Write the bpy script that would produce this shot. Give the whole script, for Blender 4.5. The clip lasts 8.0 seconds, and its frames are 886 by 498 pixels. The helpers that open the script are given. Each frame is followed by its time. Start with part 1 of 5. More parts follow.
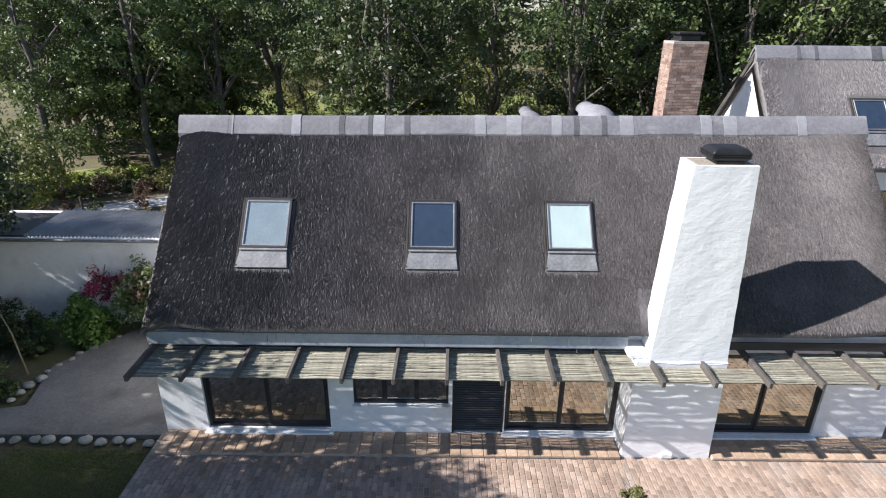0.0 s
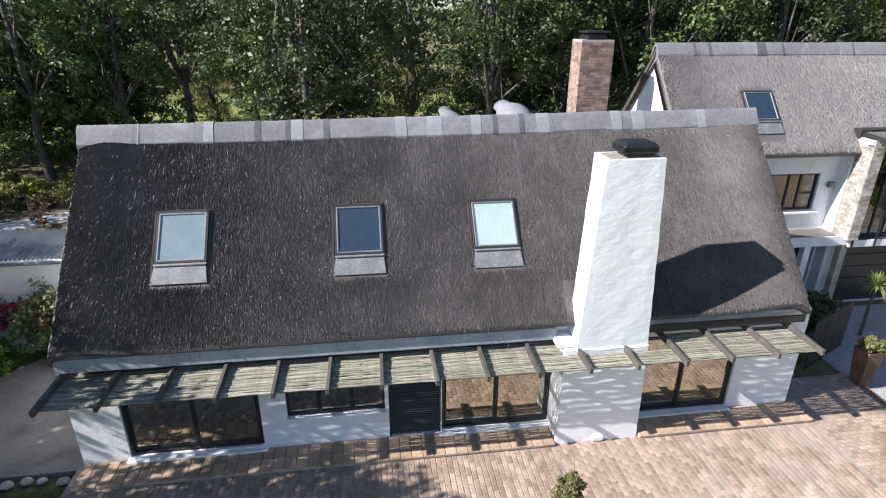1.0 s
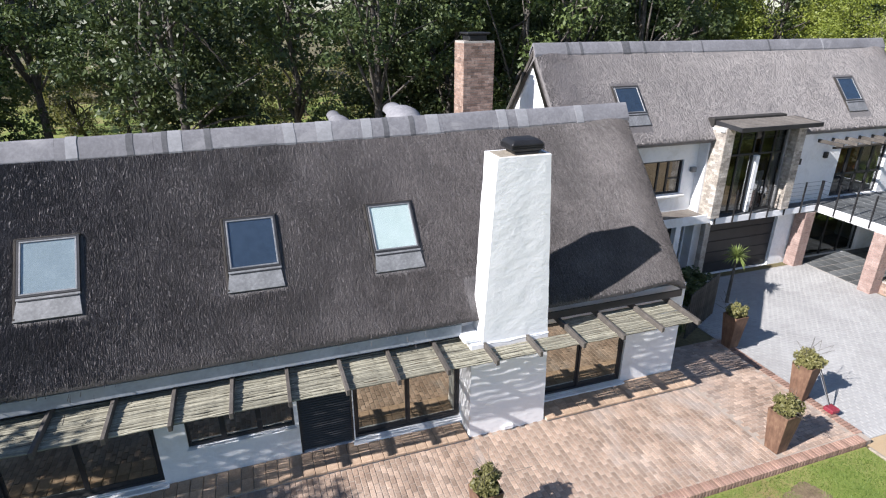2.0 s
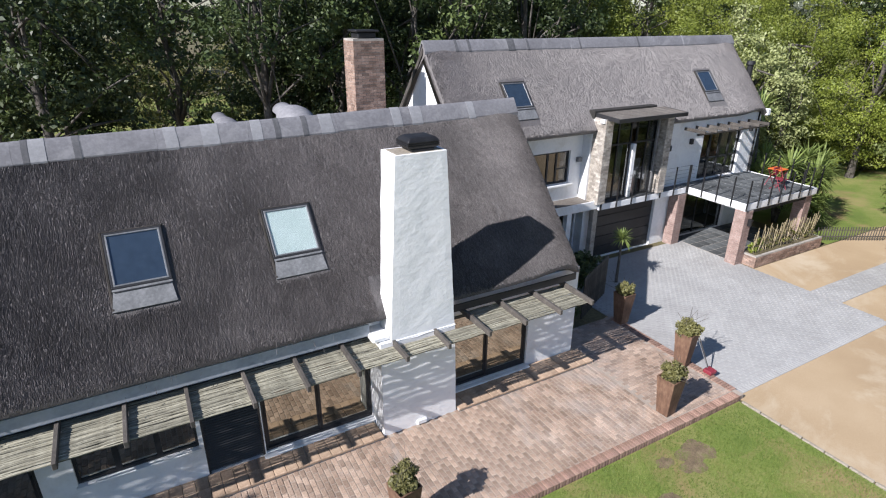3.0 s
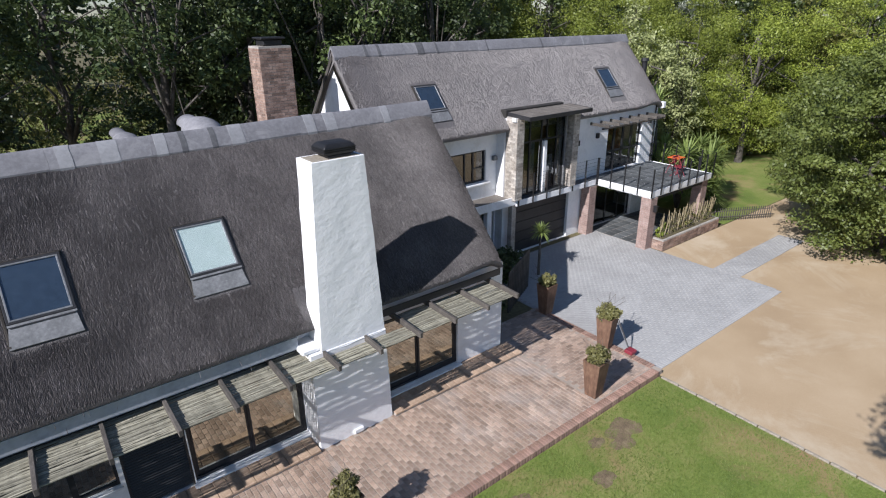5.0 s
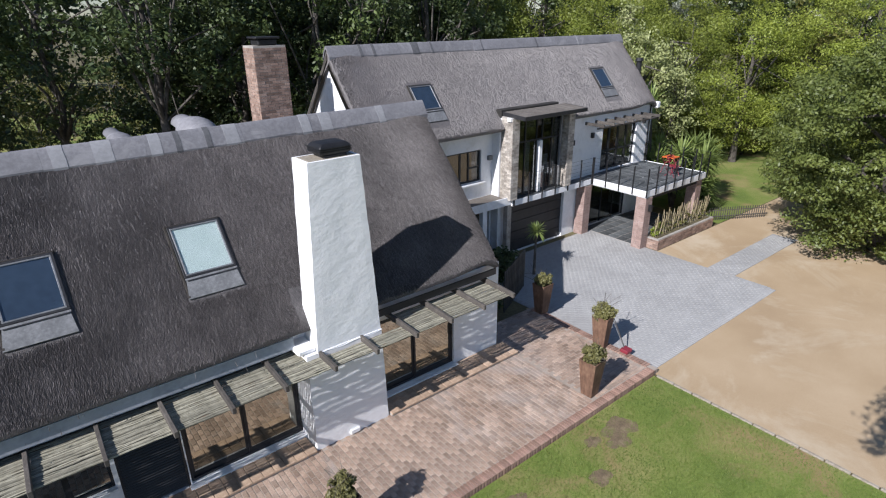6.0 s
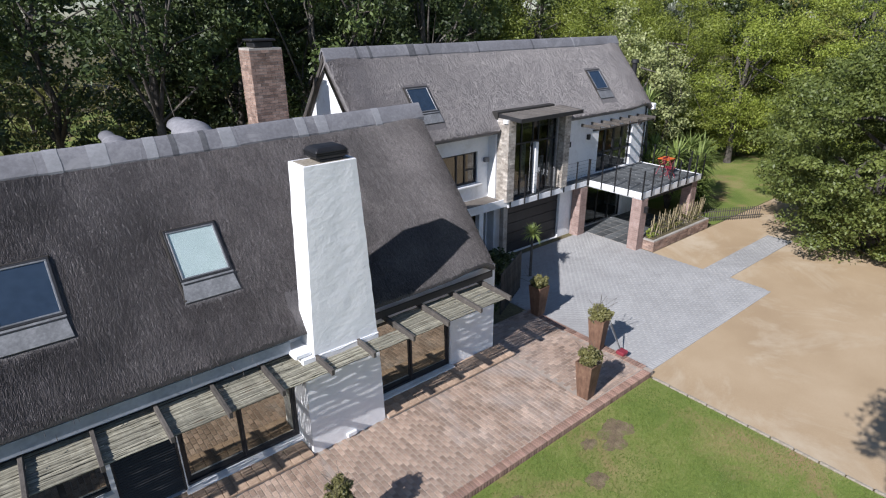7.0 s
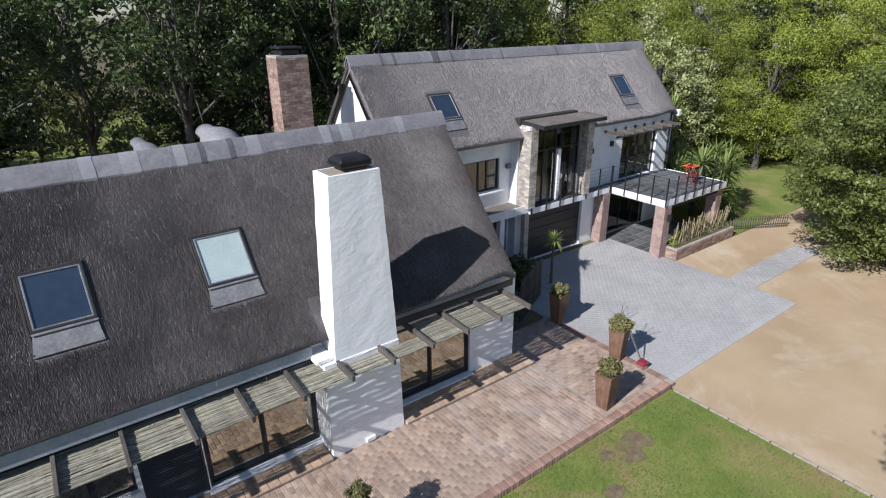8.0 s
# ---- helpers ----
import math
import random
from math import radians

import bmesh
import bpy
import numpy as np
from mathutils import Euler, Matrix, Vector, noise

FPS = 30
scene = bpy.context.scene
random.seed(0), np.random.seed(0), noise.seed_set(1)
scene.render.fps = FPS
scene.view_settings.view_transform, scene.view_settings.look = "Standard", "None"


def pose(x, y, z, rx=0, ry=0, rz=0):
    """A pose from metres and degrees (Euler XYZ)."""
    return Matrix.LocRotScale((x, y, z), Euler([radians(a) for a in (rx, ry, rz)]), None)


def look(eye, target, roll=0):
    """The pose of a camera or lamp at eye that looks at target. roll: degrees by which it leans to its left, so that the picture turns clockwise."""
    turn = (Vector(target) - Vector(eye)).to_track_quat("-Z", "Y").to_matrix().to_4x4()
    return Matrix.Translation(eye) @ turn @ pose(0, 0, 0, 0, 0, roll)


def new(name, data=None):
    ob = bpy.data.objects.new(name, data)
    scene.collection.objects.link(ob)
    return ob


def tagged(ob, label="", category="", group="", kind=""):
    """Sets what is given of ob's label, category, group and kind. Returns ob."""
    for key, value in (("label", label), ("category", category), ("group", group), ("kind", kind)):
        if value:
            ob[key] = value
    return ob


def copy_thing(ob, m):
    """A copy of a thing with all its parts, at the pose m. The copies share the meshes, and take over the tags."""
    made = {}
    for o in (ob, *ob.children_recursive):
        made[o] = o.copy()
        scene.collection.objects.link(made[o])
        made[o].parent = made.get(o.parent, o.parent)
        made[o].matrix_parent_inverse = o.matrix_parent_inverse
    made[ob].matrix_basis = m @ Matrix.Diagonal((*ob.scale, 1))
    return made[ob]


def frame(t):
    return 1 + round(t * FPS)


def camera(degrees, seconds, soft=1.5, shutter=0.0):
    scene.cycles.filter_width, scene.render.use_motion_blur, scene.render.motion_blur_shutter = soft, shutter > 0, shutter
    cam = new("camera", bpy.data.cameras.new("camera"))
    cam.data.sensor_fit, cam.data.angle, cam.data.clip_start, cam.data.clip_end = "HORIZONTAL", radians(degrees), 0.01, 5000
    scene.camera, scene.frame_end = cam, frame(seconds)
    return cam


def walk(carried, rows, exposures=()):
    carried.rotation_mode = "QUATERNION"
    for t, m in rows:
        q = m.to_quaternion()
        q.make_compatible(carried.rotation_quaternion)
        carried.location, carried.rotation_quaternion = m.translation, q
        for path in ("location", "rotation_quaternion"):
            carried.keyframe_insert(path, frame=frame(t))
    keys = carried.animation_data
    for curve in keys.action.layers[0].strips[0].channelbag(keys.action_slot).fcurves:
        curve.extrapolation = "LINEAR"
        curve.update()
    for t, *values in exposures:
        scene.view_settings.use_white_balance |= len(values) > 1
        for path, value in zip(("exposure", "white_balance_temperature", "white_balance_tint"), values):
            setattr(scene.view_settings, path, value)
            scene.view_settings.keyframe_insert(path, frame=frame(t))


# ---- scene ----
cam = camera(76.4, 8.0, soft=1.15)
PATH = [
    (0, (-3.795, -10.388, 8.545), (-3.798, -8.541, 7.779), 0.6),
    (0.5, (-3.8, -10.359, 8.579), (-3.693, -8.515, 7.81), 0.5),
    (1, (-3.791, -10.344, 8.606), (-3.539, -8.516, 7.837), 0.3),
    (1.5, (-3.786, -10.327, 8.637), (-3.376, -8.527, 7.868), 0.2),
    (2, (-3.806, -10.308, 8.655), (-3.207, -8.561, 7.888), 0.1),
    (2.2, (-3.813, -10.311, 8.658), (-3.143, -8.589, 7.892), -0.1),
    (3.3, (-3.808, -10.34, 8.681), (-2.823, -8.78, 7.911), 0.2),
    (3.5, (-3.803, -10.34, 8.681), (-2.772, -8.806, 7.917), -0.3),
    (4, (-3.806, -10.354, 8.661), (-2.695, -8.876, 7.899), -0.5),
    (4.5, (-3.822, -10.37, 8.654), (-2.692, -8.905, 7.893), -0.6),
    (6, (-3.849, -10.351, 8.641), (-2.699, -8.902, 7.881), -0.6),
    (6.5, (-3.85, -10.343, 8.663), (-2.695, -8.899, 7.902), -0.6),
    (7, (-3.842, -10.334, 8.718), (-2.682, -8.894, 7.957), -0.5),
    (7.5, (-3.855, -10.328, 8.809), (-2.711, -8.875, 8.048), -0.5),
    (8, (-3.858, -10.346, 8.913), (-2.755, -8.86, 8.155), -0.5),
]
walk(cam, [(t, look(eye, target, roll)) for t, eye, target, roll in PATH],
     exposures=[(0.0, 1.03, 6300, 14), (2.0, 0.94, 6300, 14), (3.5, 0.52, 6150, 14), (4.5, 0.42, 6100, 14), (8.0, 0.38, 6100, 14)])


# ---------------------------------------------------------------- light
def build_world():
    w = bpy.data.worlds.new("sky")
    scene.world = w
    w.use_nodes = True
    nt = w.node_tree
    sky = nt.nodes.new("ShaderNodeTexSky")
    sky.sky_type = "NISHITA"
    sky.sun_disc = False
    sky.dust_density, sky.ozone_density = 0.4, 3.5
    sky.sun_elevation = radians(SUN_ELEVATION)
    sky.sun_rotation = math.atan2(SUN_FROM[0], SUN_FROM[1])
    bg = nt.nodes["Background"]
    bg.inputs["Strength"].default_value = SKY_STRENGTH
    nt.links.new(sky.outputs["Color"], bg.inputs["Color"])


SUN_FROM = Vector((-1.0, -0.20, 0.757)).normalized()
SUN_ELEVATION = math.degrees(math.asin(SUN_FROM.z))
SKY_STRENGTH = 0.077
build_world()
sun = new("sun", bpy.data.lights.new("sun", "SUN"))
sun.data.energy, sun.data.angle, sun.data.color = 4.9, radians(0.53), (1.0, 0.965, 0.92)
sun.matrix_world = look(SUN_FROM * 60, (0, 0, 0))

# ---------------------------------------------------------------- materials


def ramp_colors(nt, fac, stops):
    r = nt.nodes.new("ShaderNodeValToRGB")
    el = r.color_ramp.elements
    while len(el) < len(stops):
        el.new(0.5)
    for e, (p, c) in zip(el, stops):
        e.position, e.color = p, (*c, 1)
    nt.links.new(fac, r.inputs["Fac"])
    return r.outputs["Color"]


def mixed(nt, fac, a, b, blend="MIX"):
    m = nt.nodes.new("ShaderNodeMix")
    m.data_type, m.blend_type = "RGBA", blend
    for k, v in ((0, fac), (6, a), (7, b)):
        if isinstance(v, bpy.types.NodeSocket):
            nt.links.new(v, m.inputs[k])
        elif isinstance(v, (tuple, list)):
            m.inputs[k].default_value = (*v, 1)
        else:
            m.inputs[k].default_value = v
    return m.outputs[2]


def noise_tex(nt, scale, detail=4.0, rough=0.6, stretch=(1, 1, 1), coords="Object", distortion=0.0):
    tc = nt.nodes.new("ShaderNodeTexCoord")
    mp = nt.nodes.new("ShaderNodeMapping")
    mp.inputs["Scale"].default_value = stretch
    n = nt.nodes.new("ShaderNodeTexNoise")
    n.inputs["Scale"].default_value = scale
    n.inputs["Detail"].default_value = detail
    n.inputs["Roughness"].default_value = rough
    n.inputs["Distortion"].default_value = distortion
    nt.links.new(tc.outputs[coords], mp.inputs["Vector"])
    nt.links.new(mp.outputs["Vector"], n.inputs["Vector"])
    return n.outputs["Fac"]


def surface(name, dark, mid, light, rough=0.8, fine=40.0, coarse=1.5, stretch=(1, 1, 1), bump=0.3, depth=0.01,
            coords="Object", metallic=0.0, blotch=0.5, vary=0.0, island=0.0, spec=0.4, stain=None, stain_size=0.6, sheen=0.0):
    """A procedural surface: fine grain and coarse blotches between three base colours, bump from the grain, optional stains and piece-to-piece variation."""
    m = bpy.data.materials.new(name)
    m.use_nodes = True
    nt = m.node_tree
    p = nt.nodes["Principled BSDF"]
    f = noise_tex(nt, fine, 5, 0.65, stretch, coords)
    c = noise_tex(nt, coarse, 4, 0.6, (1, 1, 1), coords)
    mx = nt.nodes.new("ShaderNodeMath")
    mx.operation = "MULTIPLY_ADD"
    nt.links.new(c, mx.inputs[0])
    mx.inputs[1].default_value = blotch
    sc = nt.nodes.new("ShaderNodeMath")
    sc.operation = "MULTIPLY"
    nt.links.new(f, sc.inputs[0])
    sc.inputs[1].default_value = 1 - blotch
    nt.links.new(sc.outputs[0], mx.inputs[2])
    col = ramp_colors(nt, mx.outputs[0], ((0.36, dark), (0.5, mid), (0.64, light)))
    if vary or island:
        if vary:
            src = nt.nodes.new("ShaderNodeObjectInfo").outputs["Random"]
        else:
            src = nt.nodes.new("ShaderNodeNewGeometry").outputs["Random Per Island"]
        amount = vary or island
        hsv = nt.nodes.new("ShaderNodeHueSaturation")
        mr = nt.nodes.new("ShaderNodeMapRange")
        mr.inputs["To Min"].default_value = 1 - amount
        mr.inputs["To Max"].default_value = 1 + amount
        nt.links.new(src, mr.inputs["Value"])
        nt.links.new(mr.outputs[0], hsv.inputs["Value"])
        nt.links.new(col, hsv.inputs["Color"])
        col = hsv.outputs["Color"]
    if stain:
        s = noise_tex(nt, stain_size, 6, 0.7, (1, 1, 1), coords, 0.6)
        mask = nt.nodes.new("ShaderNodeMapRange")
        mask.inputs["From Min"].default_value, mask.inputs["From Max"].default_value = 0.52, 0.7
        nt.links.new(s, mask.inputs["Value"])
        col = mixed(nt, mask.outputs[0], col, stain)
    nt.links.new(col, p.inputs["Base Color"])
    rr = nt.nodes.new("ShaderNodeMapRange")
    rr.inputs["To Min"].default_value, rr.inputs["To Max"].default_value = max(0.03, rough - 0.12), min(1, rough + 0.12)
    nt.links.new(f, rr.inputs["Value"])
    nt.links.new(rr.outputs[0], p.inputs["Roughness"])
    p.inputs["Metallic"].default_value = metallic
    p.inputs["Specular IOR Level"].default_value = spec
    p.inputs["Sheen Weight"].default_value, p.inputs["Sheen Roughness"].default_value = sheen, 0.45
    if bump:
        b = nt.nodes.new("ShaderNodeBump")
        b.inputs["Strength"].default_value, b.inputs["Distance"].default_value = bump, depth
        nt.links.new(f, b.inputs["Height"])
        nt.links.new(b.outputs["Normal"], p.inputs["Normal"])
    return m


def leaf_material(name, dark, mid, light, gloss=0.52, through_light=0.25):
    m = bpy.data.materials.new(name)
    m.use_nodes = True
    nt = m.node_tree
    p = nt.nodes["Principled BSDF"]
    src = nt.nodes.new("ShaderNodeNewGeometry").outputs["Random Per Island"]
    n = noise_tex(nt, 0.55, 3, 0.6, (1, 1, 1), "Object")
    a = nt.nodes.new("ShaderNodeMath")
    a.operation = "MULTIPLY_ADD"
    nt.links.new(src, a.inputs[0])
    a.inputs[1].default_value = 0.26
    h = nt.nodes.new("ShaderNodeMath")
    h.operation = "MULTIPLY"
    h.inputs[1].default_value = 0.8
    nt.links.new(n, h.inputs[0])
    nt.links.new(h.outputs[0], a.inputs[2])
    col = ramp_colors(nt, a.outputs[0], ((0.25, dark), (0.52, mid), (0.8, light)))
    rnd = nt.nodes.new("ShaderNodeObjectInfo").outputs["Random"]
    hs = nt.nodes.new("ShaderNodeHueSaturation")
    mr = nt.nodes.new("ShaderNodeMapRange")
    mr.inputs["To Min"].default_value, mr.inputs["To Max"].default_value = 0.75, 1.25
    nt.links.new(rnd, mr.inputs["Value"])
    nt.links.new(mr.outputs[0], hs.inputs["Value"])
    nt.links.new(col, hs.inputs["Color"])
    col = hs.outputs["Color"]
    nt.links.new(col, p.inputs["Base Color"])
    p.inputs["Roughness"].default_value = gloss
    tr = nt.nodes.new("ShaderNodeBsdfTranslucent")
    nt.links.new(col, tr.inputs["Color"])
    ms = nt.nodes.new("ShaderNodeMixShader")
    ms.inputs[0].default_value = through_light
    nt.links.new(p.outputs[0], ms.inputs[1])
    nt.links.new(tr.outputs[0], ms.inputs[2])
    nt.links.new(ms.outputs[0], nt.nodes["Material Output"].inputs["Surface"])
    return m


def glass_material(name, tint, mirror=0.25, rough=0.02, sheen_tint=(0.95, 0.97, 1.0)):
    """Window glass: clear, with a coated mirror-like reflection."""
    m = bpy.data.materials.new(name)
    m.use_nodes = True
    nt = m.node_tree
    gl = nt.nodes.new("ShaderNodeBsdfGlossy")
    gl.inputs["Roughness"].default_value = rough
    gl.inputs["Color"].default_value = (*sheen_tint, 1)
    tr = nt.nodes.new("ShaderNodeBsdfTransparent")
    tr.inputs["Color"].default_value = (*tint, 1)
    lw = nt.nodes.new("ShaderNodeLayerWeight")
    lw.inputs["Blend"].default_value = 0.25
    pw = nt.nodes.new("ShaderNodeMath")
    pw.operation = "POWER"
    pw.inputs[1].default_value = 2.5
    nt.links.new(lw.outputs["Facing"], pw.inputs[0])
    mr = nt.nodes.new("ShaderNodeMath")
    mr.operation = "ADD"
    mr.inputs[1].default_value = mirror
    mr.use_clamp = True
    nt.links.new(pw.outputs[0], mr.inputs[0])
    ms = nt.nodes.new("ShaderNodeMixShader")
    nt.links.new(mr.outputs[0], ms.inputs[0])
    nt.links.new(tr.outputs[0], ms.inputs[1])
    nt.links.new(gl.outputs[0], ms.inputs[2])
    nt.links.new(ms.outputs[0], nt.nodes["Material Output"].inputs["Surface"])
    return m


THATCH = surface("thatch", (0.036, 0.032, 0.0325), (0.078, 0.070, 0.0695), (0.148, 0.134, 0.132), 0.5, 22, 0.6, (4.5, 0.5, 0.5), 0.9, 0.03, blotch=0.2, spec=0.5, sheen=0.1)
THATCH_PALE = surface("grey_thatch", (0.070, 0.062, 0.060), (0.112, 0.101, 0.098), (0.17, 0.155, 0.15), 0.55, 18, 0.6, (4.0, 0.5, 0.5), 0.7, 0.025, blotch=0.3, spec=0.5, sheen=0.2)
THATCH_REED = surface("reed_end", (0.052, 0.0465, 0.0455), (0.094, 0.0845, 0.083), (0.155, 0.14, 0.137), 0.5, 30, 0.8, bump=0.0, island=0.42, spec=0.5, sheen=0.1)
REED_PALE = surface("grey_reed_end", (0.08, 0.071, 0.069), (0.116, 0.104, 0.101), (0.165, 0.15, 0.146), 0.5, 30, 0.8, bump=0.0, island=0.25, spec=0.5, sheen=0.2)
# Dark brown for the shadow strips beside the roof windows.
EDGE_SHADOW = surface("edge_shadow", (0.02, 0.017, 0.014), (0.04, 0.035, 0.03), (0.07, 0.06, 0.05), 0.9, 40, 2, (1, 1, 1), 0.8, 0.02)
CAP = surface("ridge_cement", (0.145, 0.142, 0.15), (0.19, 0.187, 0.197), (0.25, 0.246, 0.257), 0.85, 14, 0.9, bump=0.3, vary=0.08, stain=(0.27, 0.265, 0.27), stain_size=1.6)
CAP_LIGHT = surface("pale_cement", (0.22, 0.22, 0.228), (0.262, 0.262, 0.27), (0.31, 0.31, 0.32), 0.85, 14, 2, bump=0.3)
CAP_DARK = surface("damp_cement", (0.07, 0.07, 0.075), (0.10, 0.10, 0.105), (0.14, 0.14, 0.145), 0.85, 14, 2, bump=0.3)
PLASTER = surface("white_plaster", (0.74, 0.745, 0.75), (0.81, 0.815, 0.82), (0.84, 0.84, 0.83), 0.85, 9, 1.2, bump=0.5, depth=0.02, stain=(0.66, 0.65, 0.62), stain_size=0.8)
ROUGHCAST = surface("bagged_plaster", (0.82, 0.825, 0.825), (0.86, 0.86, 0.857), (0.885, 0.885, 0.88), 0.85, 7, 1.6, (1, 1, 1.7), 0.4, 0.022)
FRAME = surface("charcoal_frame", (0.018, 0.018, 0.02), (0.028, 0.028, 0.03), (0.04, 0.04, 0.042), 0.45, 30, 2, bump=0.05)
TIMBER = surface("weathered_timber", (0.05, 0.045, 0.04), (0.085, 0.075, 0.065), (0.14, 0.125, 0.11), 0.85, 18, 2.5, (6, 0.7, 6), 0.5, 0.006, vary=0.2)
POLES = surface("latte_poles", (0.17, 0.155, 0.115), (0.27, 0.255, 0.19), (0.40, 0.385, 0.30), 0.85, 20, 3, (0.6, 8, 8), 0.3, 0.004, island=0.35)
GLASS = glass_material("coated_glass", (0.25, 0.24, 0.22), 0.50, 0.02, (0.93, 0.91, 0.78))
GLASS2 = glass_material("clear_glass", (0.6, 0.62, 0.62), 0.11)
PAVER = surface("clay_paver", (0.215, 0.148, 0.108), (0.335, 0.243, 0.183), (0.47, 0.368, 0.295), 0.85, 35, 1.2, bump=0.3, depth=0.004, island=0.29, stain=(0.33, 0.29, 0.26), stain_size=0.5)
PAVER_ONE = surface("clay_paver_single", (0.215, 0.148, 0.108), (0.335, 0.243, 0.183), (0.47, 0.368, 0.295), 0.85, 35, 1.2, bump=0.3, depth=0.004, vary=0.29, coords="Object")
EDGE_BRICK = surface("red_edge_brick", (0.20, 0.118, 0.086), (0.29, 0.182, 0.138), (0.39, 0.262, 0.206), 0.85, 35, 2, bump=0.3, depth=0.004, island=0.25)
EDGE_ONE = surface("red_edge_brick_single", (0.20, 0.118, 0.086), (0.29, 0.182, 0.138), (0.39, 0.262, 0.206), 0.85, 35, 2, bump=0.3, depth=0.004, vary=0.25)
COBBLE_ONE = surface("grey_cobble_single", (0.31, 0.307, 0.298), (0.355, 0.351, 0.34), (0.405, 0.40, 0.388), 0.9, 30, 0.6, bump=0.2, depth=0.004, vary=0.05)
FACE_BRICK = surface("face_brick", (0.19, 0.122, 0.094), (0.29, 0.196, 0.152), (0.40, 0.295, 0.24), 0.9, 30, 3, bump=0.4, depth=0.004, island=0.35)
MORTAR = surface("mortar", (0.30, 0.27, 0.24), (0.38, 0.35, 0.31), (0.46, 0.43, 0.39), 0.95, 60, 3, bump=0.3, depth=0.003)
STEP_ONE = surface("step_brick", (0.32, 0.22, 0.15), (0.44, 0.32, 0.225), (0.54, 0.42, 0.31), 0.85, 30, 1.5, bump=0.3, depth=0.004, vary=0.2)
JOINT = surface("sand_joint", (0.27, 0.225, 0.18), (0.34, 0.285, 0.235), (0.42, 0.36, 0.30), 0.95, 60, 2, bump=0.3, depth=0.003)
SAND = surface("decomposed_granite", (0.345, 0.247, 0.146), (0.405, 0.298, 0.18), (0.47, 0.358, 0.23), 0.95, 55, 0.25, bump=0.35, depth=0.01, blotch=0.62, stain=(0.50, 0.41, 0.29), stain_size=0.3)
GRASS_BASE = surface("lawn_soil", (0.09, 0.135, 0.024), (0.15, 0.20, 0.038), (0.27, 0.25, 0.09), 0.95, 30, 0.45, bump=0.6, depth=0.03, blotch=0.65, stain=(0.29, 0.20, 0.10), stain_size=0.5)
EARTH = surface("leaf_litter", (0.07, 0.055, 0.03), (0.13, 0.11, 0.055), (0.22, 0.18, 0.09), 0.95, 12, 0.2, bump=0.7, depth=0.05, blotch=0.6, stain=(0.14, 0.16, 0.045), stain_size=0.12)
PATH_GREY = surface("worn_path", (0.17, 0.155, 0.135), (0.235, 0.215, 0.19), (0.31, 0.285, 0.25), 0.9, 18, 0.7, bump=0.35, depth=0.008, stain=(0.16, 0.14, 0.115), stain_size=0.9)
CONCRETE = surface("grey_concrete", (0.27, 0.265, 0.25), (0.34, 0.33, 0.315), (0.41, 0.40, 0.385), 0.9, 30, 0.8, bump=0.25, depth=0.006, stain=(0.25, 0.24, 0.22))
COBBLE = surface("grey_cobble", (0.31, 0.307, 0.298), (0.355, 0.351, 0.34), (0.405, 0.40, 0.388), 0.9, 30, 0.6, bump=0.2, depth=0.004, island=0.05, stain=(0.29, 0.285, 0.275), stain_size=0.35)
SLATE = surface("slate_tile", (0.06, 0.065, 0.065), (0.10, 0.105, 0.105), (0.15, 0.155, 0.155), 0.6, 20, 1.5, bump=0.25, depth=0.004, island=0.3)
TRACK = surface("pale_track_concrete", (0.42, 0.40, 0.37), (0.52, 0.50, 0.47), (0.60, 0.58, 0.55), 0.9, 20, 0.8, bump=0.2, depth=0.006, stain=(0.36, 0.33, 0.28), stain_size=0.9)
STEEL = surface("black_steel", (0.015, 0.015, 0.016), (0.022, 0.022, 0.024), (0.03, 0.03, 0.032), 0.5, 30, 2, bump=0.05, metallic=0.2)
LEAD = surface("lead_flashing", (0.12, 0.123, 0.125), (0.18, 0.183, 0.186), (0.26, 0.263, 0.266), 0.6, 16, 3, bump=0.25, depth=0.005, metallic=0.15)
PLANTER = surface("rusted_planter", (0.09, 0.05, 0.032), (0.15, 0.085, 0.055), (0.23, 0.14, 0.09), 0.75, 8, 2.5, (2, 2, 0.5), 0.2, 0.004)
BARK = surface("bark", (0.05, 0.043, 0.036), (0.10, 0.088, 0.075), (0.19, 0.175, 0.155), 0.95, 14, 2, (3, 3, 0.7), 0.8, 0.03)
SHEET = surface("corrugated_iron", (0.25, 0.255, 0.26), (0.34, 0.345, 0.35), (0.44, 0.445, 0.45), 0.5, 10, 1.5, (1, 4, 1), 0.1, 0.003, metallic=0.3)
# Near-black: the upstand's own colour, and shade put into room linings and undersides.
DARK = surface("near_black_and_shade", (0.02, 0.018, 0.016), (0.03, 0.028, 0.025), (0.045, 0.04, 0.036), 0.9, 8, 1, bump=0.1)
STONE = surface("field_stone", (0.26, 0.24, 0.20), (0.38, 0.35, 0.30), (0.52, 0.49, 0.43), 0.9, 14, 3, bump=0.5, depth=0.02, vary=0.2)
LINKROOF = surface("brown_roof_felt", (0.10, 0.088, 0.075), (0.15, 0.133, 0.115), (0.21, 0.19, 0.165), 0.9, 14, 1.2, bump=0.3, depth=0.01)
WARM = surface("warm_inner_wall", (0.24, 0.16, 0.08), (0.33, 0.23, 0.12), (0.42, 0.31, 0.17), 0.9, 6, 1, bump=0.1)
ORANGE_SHEET = surface("orange_sheet", (0.35, 0.12, 0.03), (0.48, 0.18, 0.05), (0.58, 0.26, 0.09), 0.9, 12, 3, (6, 6, 0.5), 0.3, 0.02)
ORANGE = surface("orange_paint", (0.55, 0.10, 0.02), (0.68, 0.15, 0.03), (0.75, 0.22, 0.06), 0.6, 20, 2, bump=0.1)
